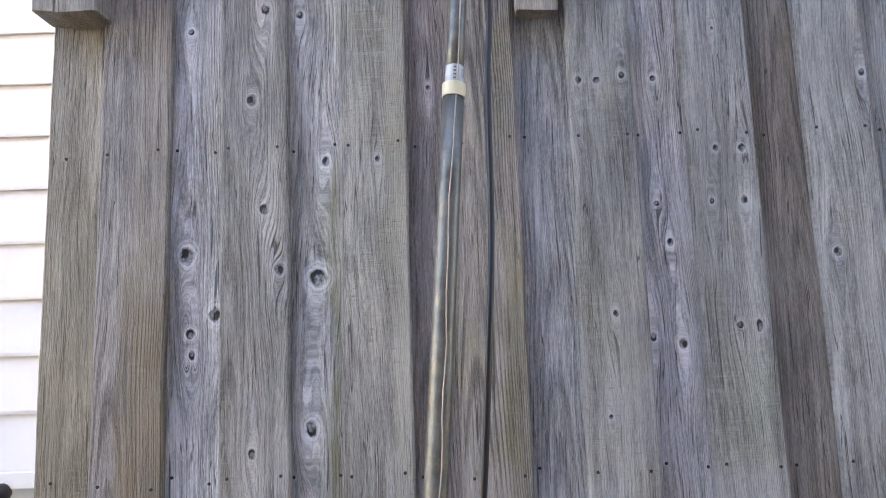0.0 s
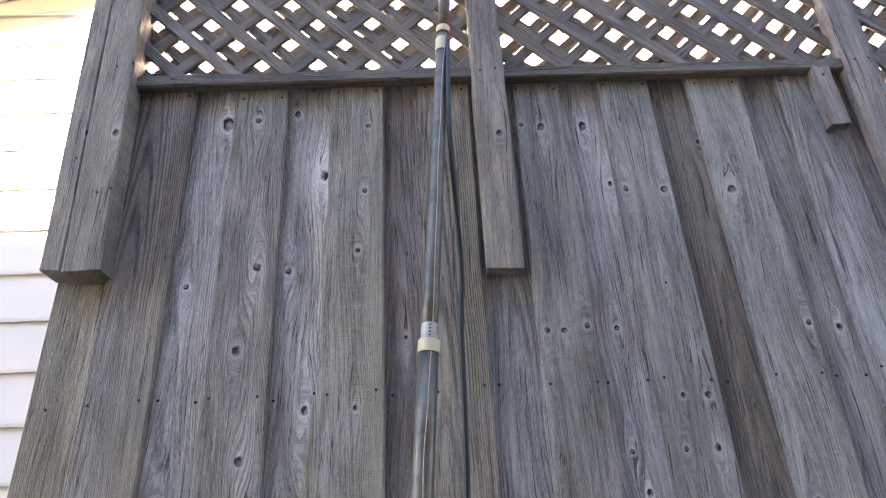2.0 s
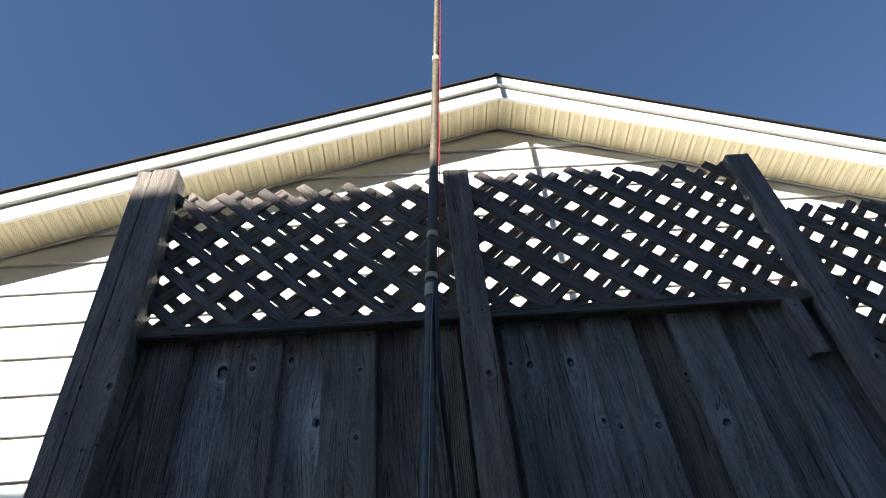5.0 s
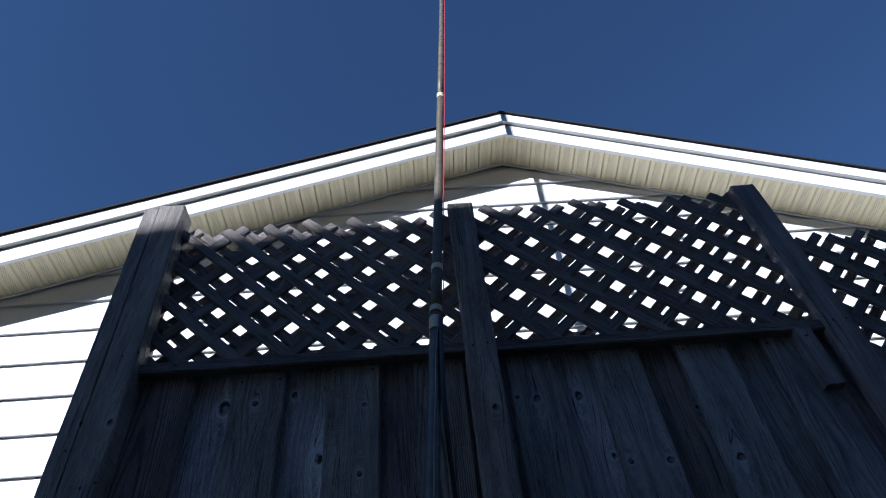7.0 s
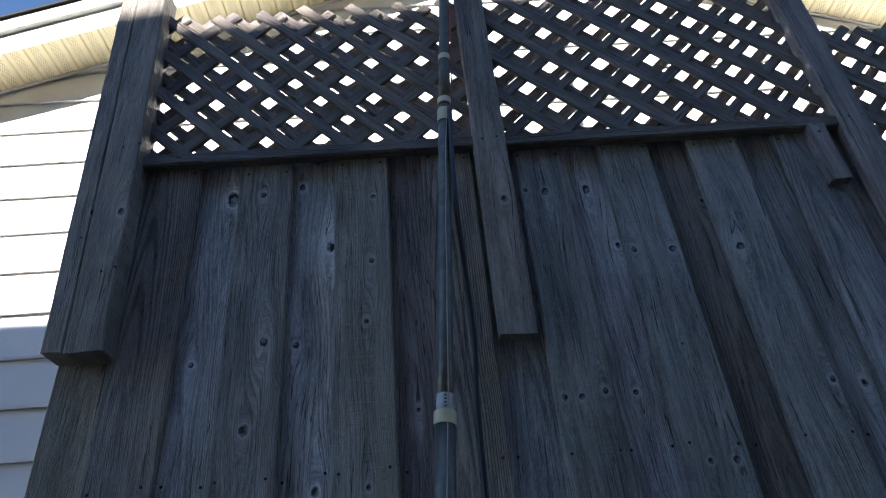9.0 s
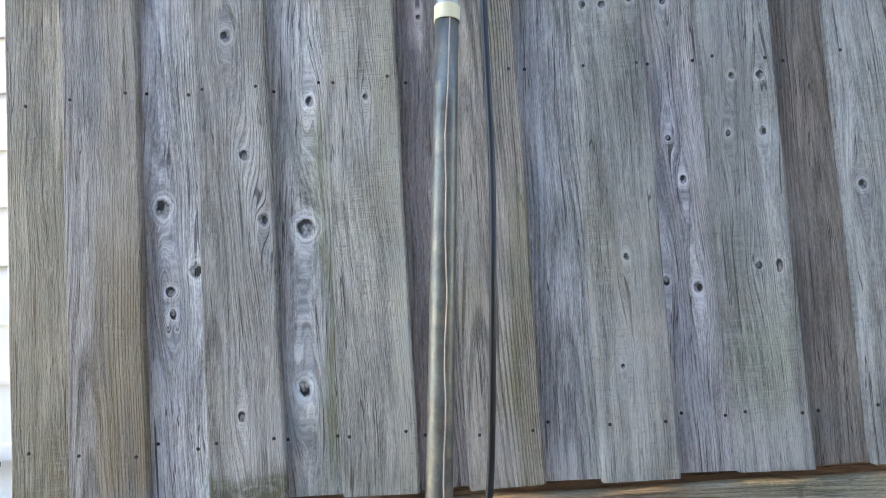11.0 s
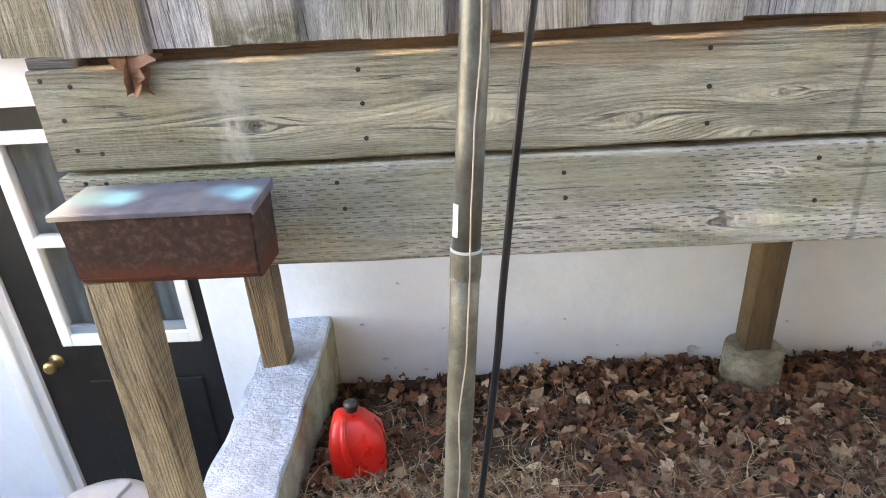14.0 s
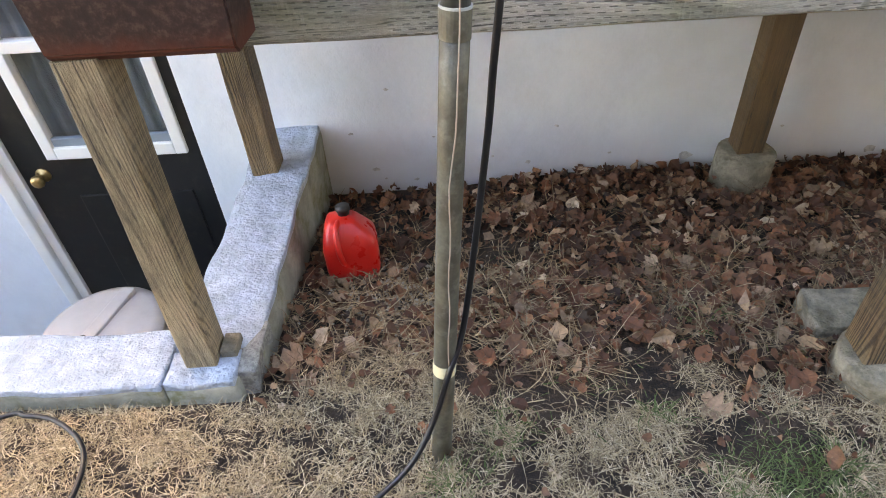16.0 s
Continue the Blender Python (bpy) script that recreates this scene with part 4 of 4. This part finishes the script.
bmesh.ops.bevel(bm, geom=list(bm.edges), offset=0.0035, segments=2, affect="EDGES")
part("box", bm, m_rust, mb)
bm = bmesh.new()
box(bm, -0.170, 0.169, -0.069, 0.066, 0.0, 0.007, 0.002)
box(bm, -0.170, 0.169, -0.070, -0.066, -0.004, 0.005, 0.001)
box(bm, 0.165, 0.1685, -0.066, 0.064, -0.009, 0.003, 0.001)
lidm = part("lid", bm, m_marked_lid, mb, "steel lid with two turquoise patches")
lidm.location = (0, 0, 0.131)

# ---- mast with tapes, wires and cable ----
def on_pole(z):
    return Vector((0.328 + 0.0795 * z - 0.0008 * z * z, -0.36 + 0.09 * z, z))


def radius_at(z):
    return 0.0215 if z < 0.944 else (0.0205 - 0.0012 * (z - 0.944) if z < 2.0 else 0.0168)


mast = thing("mast", on_pole(-0.05), "tall galvanised steel mast with taped joints beside the fence", "mast")


def mast_part(name, z0, z1, r0, r1, mat, label="", n=2):
    bm = bmesh.new()
    o = on_pole(-0.05)
    tube(bm, [on_pole(z0 + (z1 - z0) * i / (n - 1)) - o for i in range(n)], [r0 + (r1 - r0) * i / (n - 1) for i in range(n)], 28)
    return part(name, bm, mat, mast, label, smooth=False) if n == 2 and z1 - z0 < 0.1 else part(name, bm, mat, mast, label, smooth=True)


m_steel_low = plain("dull_olive_steel", (0.105, 0.095, 0.07), 0.5, 0.35, 24.0, 0.0005, 160.0, metal=0.2, dirt=(0.20, 0.19, 0.16), damount=0.5, dscale=30.0)
mast_part("lower_tube", -0.05, 0.944, 0.0215, 0.0215, m_steel_low, n=8)
mast_part("middle_tube", 0.944, 2.0, 0.0203, 0.0193, m_steel, n=8)
mast_part("upper_tube", 2.0, 2.86, 0.0162, 0.0160, m_steel, n=8)
mast_part("third_tube", 2.86, 4.3, 0.0158, 0.0155, m_mast, n=12)
mast_part("top_tube", 4.3, 7.5, 0.0145, 0.0140, m_mast, n=14)
mast_part("joint_sleeve", 0.90, 0.942, 0.0228, 0.0228, m_steel_low)
mast_part("joint_ring", 0.9405, 0.944, 0.0232, 0.0232, plain("grey_sealant", (0.42, 0.42, 0.40), 0.5), "pale sealing ring")
for z0, z1, r in ((0.255, 0.283, 0.0225), (1.993, 2.018, 0.0212), (2.80, 2.845, 0.0183), (2.868, 2.888, 0.0183), (3.052, 3.074, 0.0178), (4.30, 4.34, 0.0168)):
    mast_part("tape_band", z0, z1, r, r * 1.01, m_tape, "yellowed masking tape band")
mast_part("sleeve", 2.018, 2.052, 0.0170, 0.0168, plain("clouded_plastic", (0.42, 0.44, 0.45), 0.25, 0.1, 30.0), "clouded plastic sleeve at the joint")


def on_face(z, ang, r):
    """A point of the mast's skin; ang 0 faces the viewer's side, positive turns to the right."""
    p = on_pole(z)
    return p + Vector((math.sin(radians(ang)), -math.cos(radians(ang)), 0.09 * math.cos(radians(ang)))) * r


def sticker(name, z0, z1, a0, a1, mat, grow=0.0005, label=""):
    bm = bmesh.new()
    o = on_pole(-0.05)
    g = [[bm.verts.new(on_face(z, a0 + (a1 - a0) * i / 6, radius_at(z) + grow) - o) for i in range(7)] for z in (z0, z1)]
    for i in range(6):
        bm.faces.new((g[0][i], g[0][i + 1], g[1][i + 1], g[1][i]))
    return part(name, bm, mat, mast, label, smooth=True)


sticker("sticker", 0.965, 1.012, -75, -40, m_label, 0.0006, "small white sticker")
for i in range(4):
    sticker("printed_bar", 2.023 + 0.007 * i, 2.026 + 0.007 * i, -6, 10, m_bars, 0.0008)
o0 = on_pole(-0.05)
bm = bmesh.new()
tube(bm, [on_face(z, 12 + 22 * noise.noise((z * 2.6, 0, 0)) + 18 * noise.noise((z * 8, 3, 0)), radius_at(z) + 0.0022) - o0 for z in [0.28 + 0.04 * i for i in range(64)]], 0.0012, 8)
part("pale_wire", bm, m_wire, mast, "thin pale wire running up the tube", smooth=True)
bm = bmesh.new()
tube(bm, [on_face(z, 74 + 10 * noise.noise((z * 1.5, 8, 0)), radius_at(z) + 0.003) - o0 for z in [2.84 + 0.06 * i for i in range(70)]], 0.0016, 8)
part("red_wire", bm, m_redwire, mast, "thin red wire taped to the tube", smooth=True)


def smooth_path(pts, n=10):
    """A Catmull-Rom curve through pts."""
    pts = [Vector(p) for p in pts]
    out = []
    for i in range(len(pts) - 1):
        p0, p1, p2, p3 = pts[max(i - 1, 0)], pts[i], pts[i + 1], pts[min(i + 2, len(pts) - 1)]
        for k in range(n):
            t = k / n
            out.append(0.5 * ((2 * p1) + (p2 - p0) * t + (2 * p0 - 5 * p1 + 4 * p2 - p3) * t * t + (3 * p1 - p0 - 3 * p2 + p3) * t ** 3))
    return out + [pts[-1]]


bm = bmesh.new()
q = on_face(0.27, 15, 0.028)
tube(bm, smooth_path([on_face(2.84, 40, 0.021), on_face(2.55, 70, 0.026), (0.560, -0.10, 2.22), (0.552, -0.10, 2.06), (0.545, -0.13, 1.77), (0.530, -0.17, 1.56), (0.508, -0.20, 1.30), (0.488, -0.215, 1.15),
                      (0.455, -0.245, 0.86), (0.440, -0.26, 0.71), (0.392, -0.315, 0.37), tuple(q), (0.325, -0.385, 0.17), (0.275, -0.43, 0.085), (0.205, -0.47, 0.03), (0.10, -0.55, 0.012), (-0.1, -0.7, 0.008), (-0.36, -0.66, 0.008),
                      (-0.462, -0.50, 0.010), (-0.458, -0.433, 0.010), (-0.469, -0.356, 0.010), (-0.509, -0.297, 0.010), (-0.589, -0.245, 0.008), (-0.664, -0.230, 0.008), (-0.74, -0.235, 0.006), (-1.1, -0.40, 0.004)]), 0.0060, 12)
tagged(part("coax_cable", bm, m_cable, smooth=True), "black cable tied to the mast, trailing over the grass", "cable")

# ---- red fuel can ----
can = thing("fuel_can", (0.045, 0.385, ground_z(0.045, 0.385)), "red plastic fuel can with a black cap, on bare soil", "fuel can")
can.scale = (1.06, 1.06, 1.06)
can.rotation_euler = (radians(-6), 0, radians(8))
bm = bmesh.new()
rings = []
for z, hx, hy, cx, cy in ((-0.01, 0.066, 0.050, 0, 0), (0.004, 0.073, 0.058, 0, 0), (0.04, 0.079, 0.062, 0, 0), (0.115, 0.080, 0.062, 0, 0), (0.138, 0.076, 0.059, 0, 0),
                          (0.160, 0.063, 0.050, -0.006, 0.004), (0.186, 0.045, 0.038, -0.014, 0.008), (0.195, 0.036, 0.030, -0.016, 0.010)):
    ring = []
    for k in range(32):
        a = 2 * math.pi * k / 32
        c, s = math.cos(a), math.sin(a)
        e = 2 / 5.0
        px, py = abs(c) ** e * (1 if c > 0 else -1) * hx, abs(s) ** e * (1 if s > 0 else -1) * hy
        ring.append(bm.verts.new((px + cx, py + cy, z)))
    rings.append(ring)
for r0, r1 in zip(rings, rings[1:]):
    for k in range(32):
        bm.faces.new((r0[k], r0[(k + 1) % 32], r1[(k + 1) % 32], r1[k]))
bm.faces.new(list(reversed(rings[0])))
bm.faces.new(rings[-1])
part("body", bm, m_red_plastic, can, smooth=True)
bm = bmesh.new()
tube(bm, smooth_path([(-0.022, -0.012, 0.190), (-0.030, -0.038, 0.183), (-0.032, -0.058, 0.155), (-0.031, -0.067, 0.120), (-0.026, -0.063, 0.085), (-0.020, -0.054, 0.07)], 6), 0.0085, 12)
part("handle", bm, m_red_plastic, can, smooth=True)
bm = bmesh.new()
tube(bm, [(-0.006, 0.02, 0.186), (-0.006, 0.021, 0.205), (-0.006, 0.021, 0.207), (-0.006, 0.022, 0.222), (-0.006, 0.022, 0.224)], [0.017, 0.017, 0.021, 0.020, 0.006], 20)
part("cap", bm, m_black_plastic, can, "black screw cap", smooth=True)

# ---- privacy fence ----
fence = thing("privacy_fence", (0, 0, 0), "tall weathered grey board privacy fence with lattice top", "fence")
Z_FOOT, Z_HEAD = 1.195, 2.793
bm = bmesh.new()
tube(bm, [(0, 0.004, 0), (0, -0.0007, 0), (0, -0.0014, 0)], [0.0036, 0.0034, 0.001], 7)
nail_mesh = bpy.data.meshes.new("nail")
bm.to_mesh(nail_mesh)
bm.free()
nail_mesh.materials.append(m_nail)
serial = 0


def board(a, b, c, d, front, knots=(), dark=GREY_D, light=GREY_L, tint=(0.85, 0.8, 0.6), saw=0.0, warm=0.4, stain=(), foot=0.0, nails=(-0.05, 0.05), head=None, arc=0.17, drips=()):
    """A fence board from its foot (x a to b) to its head (x c to d)."""
    global serial
    serial += 1
    y = 0.0 if front else 0.0215
    if not front:
        a, b, c, d = [0.45 + (x - 0.45) * 1.007 for x in (a, b, c, d)]
    h = (head or Z_HEAD) - Z_FOOT + (random.Random(serial * 7).uniform(-0.006, 0.004) if front else 0.080) - foot
    mat = wood("board_wood", dark, light, tint, knots, saw, warm=warm, stain=stain, arc=arc, drips=drips)
    bm = plank(h, b - a, d - c, 0.018, serial, 26, 0.0022, (c + d - a - b) / 2)
    o = part("board", bm, mat, fence)
    o.location = ((a + b) / 2, y, Z_FOOT + foot)
    rg = random.Random(serial)
    for z in (0.105, 0.775, h - 0.022) if front else (0.105, 0.775):
        for u in nails:
            if z < h - 0.1 or front:
                again("nail", nail_mesh, Matrix.Translation((u * (b - a) / 0.14 + rg.uniform(-0.004, 0.004) + (c + d - a - b) / 2 * z / h, 0, z + rg.uniform(-0.008, 0.008))), o)


TAN, GREEN, BROWN, PALE, DAMP = (0.30, 0.225, 0.12), (0.13, 0.14, 0.05), (0.24, 0.15, 0.07), (0.58, 0.55, 0.52), (0.09, 0.085, 0.04)
COOL_D, COOL_L = (0.067, 0.066, 0.066), (0.516, 0.516, 0.510)
board(-0.371, -0.236, -0.366, -0.236, False, dark=(0.090, 0.072, 0.049), light=(0.552, 0.480, 0.372), saw=0.4, warm=0.8, stain=((0.0, 0.05, DAMP, 0.5), (0.1, 0.7, TAN, 0.25)), nails=(-0.03,), foot=-0.002)
board(-0.131, 0.02, -0.125, 0.018, False, ((-0.016, 0.554, 0.016), (-0.007, 0.394, 0.009), (-0.004, 0.352, 0.0095), (0.043, 0.433, 0.014), (-0.014, 1.04, 0.008), (0.038, 1.501, 0.016)), (0.095, 0.092, 0.093), (0.82, 0.81, 0.81), nails=(-0.04, 0.035))
board(0.123, 0.265, 0.117, 0.269, False, ((0.022, 0.745, 0.010), (0.003, 0.501, 0.017), (-0.012, 0.198, 0.016), (0.044, 1.331, 0.013), (-0.031, 1.07, 0.010), (-0.033, 1.526, 0.008)), (0.088, 0.086, 0.084), (0.78, 0.77, 0.755), nails=(-0.045, 0.045), stain=((0.0, 0.03, GREEN, 0.4), (0.05, 0.72, (0.15, 0.15, 0.05), 0.85, 0.034, 0.056)))
board(0.365, 0.497, 0.368, 0.498, False, ((0.003, 0.898, 0.006), (0.013, 0.55, 0.006)), (0.070, 0.056, 0.051), (0.456, 0.396, 0.372), nails=(-0.03,))
board(0.597, 0.741, 0.594, 0.751, False, (), (0.065, 0.067, 0.065), (0.54, 0.55, 0.53), stain=((0.0, 0.1, PALE, 0.2),), nails=(-0.04,))
board(0.844, 0.990, 0.837, 0.982, False, ((0.001, 0.549, 0.0085), (-0.01, 0.9, 0.007), (-0.047, 0.358, 0.010), (0.012, 0.344, 0.010), (-0.021, 0.631, 0.007), (-0.011, 1.46, 0.010), (0.034, 1.28, 0.010)), (0.082, 0.078, 0.079), (0.70, 0.685, 0.69), nails=(-0.04, 0.04))
board(1.091, 1.237, 1.078, 1.225, False, ((0.036, 1.397, 0.008),), (0.061, 0.051, 0.043), (0.396, 0.348, 0.300), tint=(0.9, 0.72, 0.5), nails=(-0.03,))
board(1.337, 1.472, 1.326, 1.466, False, ((0.006, 0.882, 0.009),), COOL_D, COOL_L, nails=(-0.03, 0.03))
board(1.572, 1.72, 1.56, 1.72, False)
board(1.82, 1.96, 1.82, 1.96, False, head=2.60)
board(2.06, 2.20, 2.06, 2.20, False, head=2.60)
board(-0.256, -0.111, -0.249, -0.105, True, (), (0.066, 0.052, 0.049), (0.46, 0.41, 0.395), tint=(0.95, 0.82, 0.6), warm=0.8, saw=0.25, stain=((0.03, 0.50, (0.26, 0.18, 0.085), 0.55, -0.022, 0.09), (0.0, 0.04, DAMP, 0.3), (0.5, 1.1, TAN, 0.25, 0.0, 0.09)), foot=-0.004, arc=0.55)
board(0.0, 0.143, -0.002, 0.137, True, ((-0.007, 0.871, 0.012), (0.018, 0.641, 0.010), (0.022, 1.071, 0.013), (0.051, 0.515, 0.011), (-0.008, 1.491, 0.011), (-0.005, 0.155, 0.008)), (0.075, 0.066, 0.062), (0.44, 0.41, 0.39), tint=(0.9, 0.85, 0.65), saw=0.25, stain=((0.06, 0.13, PALE, 0.4),), foot=0.003, arc=0.3, drips=((0.0, 0.068, DAMP, 0.9),))
board(0.245, 0.385, 0.249, 0.388, True, ((0.01, 0.742, 0.007), (0.033, 1.466, 0.007), (0.025, 1.273, 0.009), (0.01, 1.11, 0.008)), (0.085, 0.077, 0.068), (0.48, 0.45, 0.41), tint=(0.92, 0.88, 0.62), saw=0.6, warm=0.7, stain=((-0.01, 0.015, DAMP, 0.6), (0.0, 1.6, (0.50, 0.46, 0.36), 0.35, 0.03, 0.09)))
board(0.477, 0.617, 0.478, 0.614, True, (), (0.070, 0.057, 0.049), (0.480, 0.414, 0.360), tint=(0.85, 0.85, 0.5), warm=0.8, saw=0.2, stain=((0.0, 0.55, (0.17, 0.155, 0.06), 0.6, 0.025, 0.09), (0.0, 0.1, PALE, 0.2)), arc=0.6)
board(0.721, 0.864, 0.731, 0.857, True, ((0.003, 0.41, 0.007), (-0.007, 0.895, 0.008), (0.045, 0.905, 0.009), (-0.045, 0.898, 0.008), (-0.049, 1.457, 0.008), (0.002, 1.45, 0.009), (-0.019, 0.209, 0.006)), COOL_D, (0.46, 0.455, 0.45), saw=0.35, warm=0.5, stain=((0.0, 0.32, PALE, 0.35), (0.25, 0.55, BROWN, 0.12)), foot=-0.003)
board(0.970, 1.111, 0.962, 1.098, True, ((-0.02, 0.739, 0.007), (0.034, 0.737, 0.008), (-0.036, 0.629, 0.007), (0.03, 0.63, 0.008), (-0.0, 0.377, 0.008), (0.038, 0.375, 0.008), (-0.006, 0.997, 0.005), (0.038, 1.246, 0.011), (-0.057, 1.252, 0.008)), COOL_D, (0.44, 0.435, 0.43), tint=(0.85, 0.9, 0.65), saw=0.35, warm=0.6, stain=((0.0, 0.15, PALE, 0.35),))
board(1.217, 1.357, 1.205, 1.346, True, ((-0.039, 0.517, 0.009), (-0.04, 1.241, 0.013), (0.05, 0.889, 0.009)), (0.061, 0.061, 0.059), (0.480, 0.474, 0.462), saw=0.4)
board(1.452, 1.592, 1.446, 1.575, True, (), COOL_D, COOL_L)
board(1.72, 1.86, 1.72, 1.86, True, (), COOL_D, COOL_L, head=2.58)
board(1.95, 2.09, 1.95, 2.09, True, (), COOL_D, COOL_L, head=2.58)
board(2.18, 2.32, 2.18, 2.32, True, (), COOL_D, COOL_L, head=2.58)


# Hidden rails added to block light showing above the board heads.
for x0, x1, z0, z1 in ((-0.25, 1.70, 2.735, 2.842), (1.71, 2.32, 2.50, 2.605)):
    bm = bmesh.new()
    box(bm, x0, x1, 0.0430, 0.0780, z0, z1, 0.003)
    part("nailer", bm, m_rail, fence)


def fence_post(x0, x1, y0, y1, z0, z1, shift=0.0, nails=()):
    bm = plank(z1 - z0, x1 - x0, x1 - x0, y1 - y0, int(x0 * 1000), 14, 0.002, shift)
    o = part("post", bm, m_post, fence)
    o.location = ((x0 + x1) / 2, y0, z0)
    for u, z in nails:
        again("nail", nail_mesh, Matrix.Translation((u, 0, z - z0)), o)


fence_post(-0.372, -0.322, -0.058, 0.018, 2.255, 3.485, -0.045, ((0.0, 2.55), (0.0, 3.1)))
fence_post(-0.321, -0.236, -0.060, 0.018, 2.250, 3.492, -0.045, ((0.0, 2.45), (0.03, 2.46), (-0.02, 2.83), (0.02, 2.84)))
fence_post(0.622, 0.708, -0.039, -0.001, 2.228, 3.435, 0.0, ((-0.02, 2.80), (0.02, 2.805)))
fence_post(1.628, 1.716, -0.039, -0.001, 2.20, 3.44, -0.006, ((-0.02, 2.80), (0.02, 2.805)))
fence_post(1.532, 1.586, -0.03, -0.001, 2.60, 2.79, 0.0, ((0.0, 2.76),))
for x0, x1, z in ((-0.27, 0.622, 2.787), (0.708, 1.628, 2.782), (1.716, 2.5, 2.58)):
    bm = plank(x1 - x0, 0.036, 0.036, 0.029, int(x0 * 100) + 5, 16, 0.002)
    bmesh.ops.transform(bm, matrix=Matrix.Rotation(radians(90), 4, "Y"), verts=bm.verts)
    o = part("rail", bm, m_rail, fence)
    o.location = (x0, -0.03, z + 0.018)


def lattice(x0, x1, z0, z1, families):
    """Crossed laths in four layers, two panels close behind one another; a family is (lean, y, level where a lath crosses x = 0, pitch, half width)."""
    rg = random.Random(int(x0 * 100))
    for sign, y, level, pitch, half in families:
        for k in range(-40, 41):
            c = level + k * pitch + rg.uniform(-0.002, 0.002)
            zt = z1 + rg.uniform(-0.022, 0.014)
            pts = []
            for x, z in ((x0, c + sign * x0), (x1, c + sign * x1), (sign * (z0 - c), z0), (sign * (zt - c), zt)):
                if x0 - 1e-6 <= x <= x1 + 1e-6 and z0 - 1e-6 <= z <= zt + 1e-6:
                    pts.append(Vector((x, 0, z)))
            if len(pts) < 2:
                continue
            pts.sort(key=lambda p: p.x)
            a, b = pts[0], pts[-1]
            ln = (b - a).length
            if ln < 0.05:
                continue
            ww = half * rg.uniform(0.95, 1.05)
            bm = plank(ln + 0.024, ww * 2, ww * 2, 0.008, rg.randint(0, 999), 5, 0.002)
            o = part("lath", bm, m_lath, fence)
            o.matrix_basis = Matrix.Translation((a.x, y, a.z)) @ Matrix.Rotation(math.atan2(b.x - a.x, b.z - a.z) + rg.uniform(-0.005, 0.005), 4, "Y") @ Matrix.Translation((0, 0, -0.012))


lattice(-0.285, 0.63, 2.815, 3.405, ((-1, -0.014, 3.554, 0.1465, 0.0180), (1, -0.005, 2.554, 0.1553, 0.0200),
                                     (-1, 0.004, 3.477, 0.1465, 0.0162), (1, 0.013, 2.467, 0.1553, 0.0205)))
lattice(0.70, 1.64, 2.815, 3.425, ((-1, -0.014, 3.866, 0.159, 0.0186), (1, -0.005, 1.512, 0.1502, 0.0165),
                                   (-1, 0.004, 3.774, 0.159, 0.0205), (1, 0.013, 1.427, 0.1502, 0.0165)))
lattice(1.71, 2.45, 2.61, 3.19, ((-1, -0.014, 4.564, 0.1525, 0.0185), (1, -0.005, 1.084, 0.143, 0.0155),
                                 (-1, 0.004, 4.477, 0.1525, 0.0190), (1, 0.013, 1.027, 0.143, 0.0155)))

pts, fs = [], []
for k in range(4):
    p2, f2 = leaf_shape(random.Random(4 + k), 0.072, k % 2 == 0)
    turn = Euler((0.7 * (k - 1.5), radians(82) + 0.22 * (k - 1.5), 0.3 * (k - 1.5))).to_matrix()
    fs += [tuple(q + len(pts) for q in f) for f in f2]
    pts += [turn @ Vector((p[0], p[1] * 0.75, p[2] * 1.6)) for p in p2]
me = bpy.data.meshes.new("stuck_leaf")
me.from_pydata(pts, [], fs)
me.materials.append(litter_mat("red_dead_leaf", [(0.20, 0.075, 0.04), (0.36, 0.17, 0.10), (0.28, 0.11, 0.06)]))
o = tagged(new("stuck_leaf", me), "crumpled reddish dead leaf caught under the fence boards", "leaf")
o.matrix_basis = pose(-0.152, 0.002, 1.158, 0, 0, 20)

# ---- unseen neighbouring house added behind the viewer; its roof edge shades the yard ----
m_brick = plain("brown_brick", (0.17, 0.135, 0.115), 0.9, 0.25, 6.0, 0.003, 40.0)
nb = thing("neighbour_house", (0, 0, 0), "unseen brown brick neighbouring house with a dark roof", "house")
bm = bmesh.new()
prism(bm, [(-12.7, -0.3), (18.0, -0.3), (18.0, 8.6), (-12.7, 8.0)], -16.0, -9.6)
part("wall", bm, m_brick, nb)
bm = bmesh.new()
prism(bm, [(-13.0, 8.0), (18.3, 8.6), (18.3, 9.9), (0.0, 9.845), (-13.0, 8.87)], -16.0, -9.0)
part("roof", bm, m_shingle, nb)
# Unseen block added on the roof edge to raise the shadow on the siding.
bm = bmesh.new()
box(bm, -8.6, -7.35, -9.9, -9.01, 8.9, 9.565, 0.01)
part("chimney", bm, m_brick, nb)
# Unseen mass added to cut sky light from the right; two pieces.
bm = bmesh.new()
prism(bm, [(4.5, -0.3), (17.5, -0.3), (17.5, 6.4), (4.5, 6.0)], -9.59, -5.2)
part("side_wing", bm, m_brick, nb)
bm = bmesh.new()
prism(bm, [(4.2, 6.0), (17.8, 6.4), (17.8, 6.9), (4.2, 6.5)], -9.59, -4.9)
part("wing_roof", bm, m_shingle, nb)
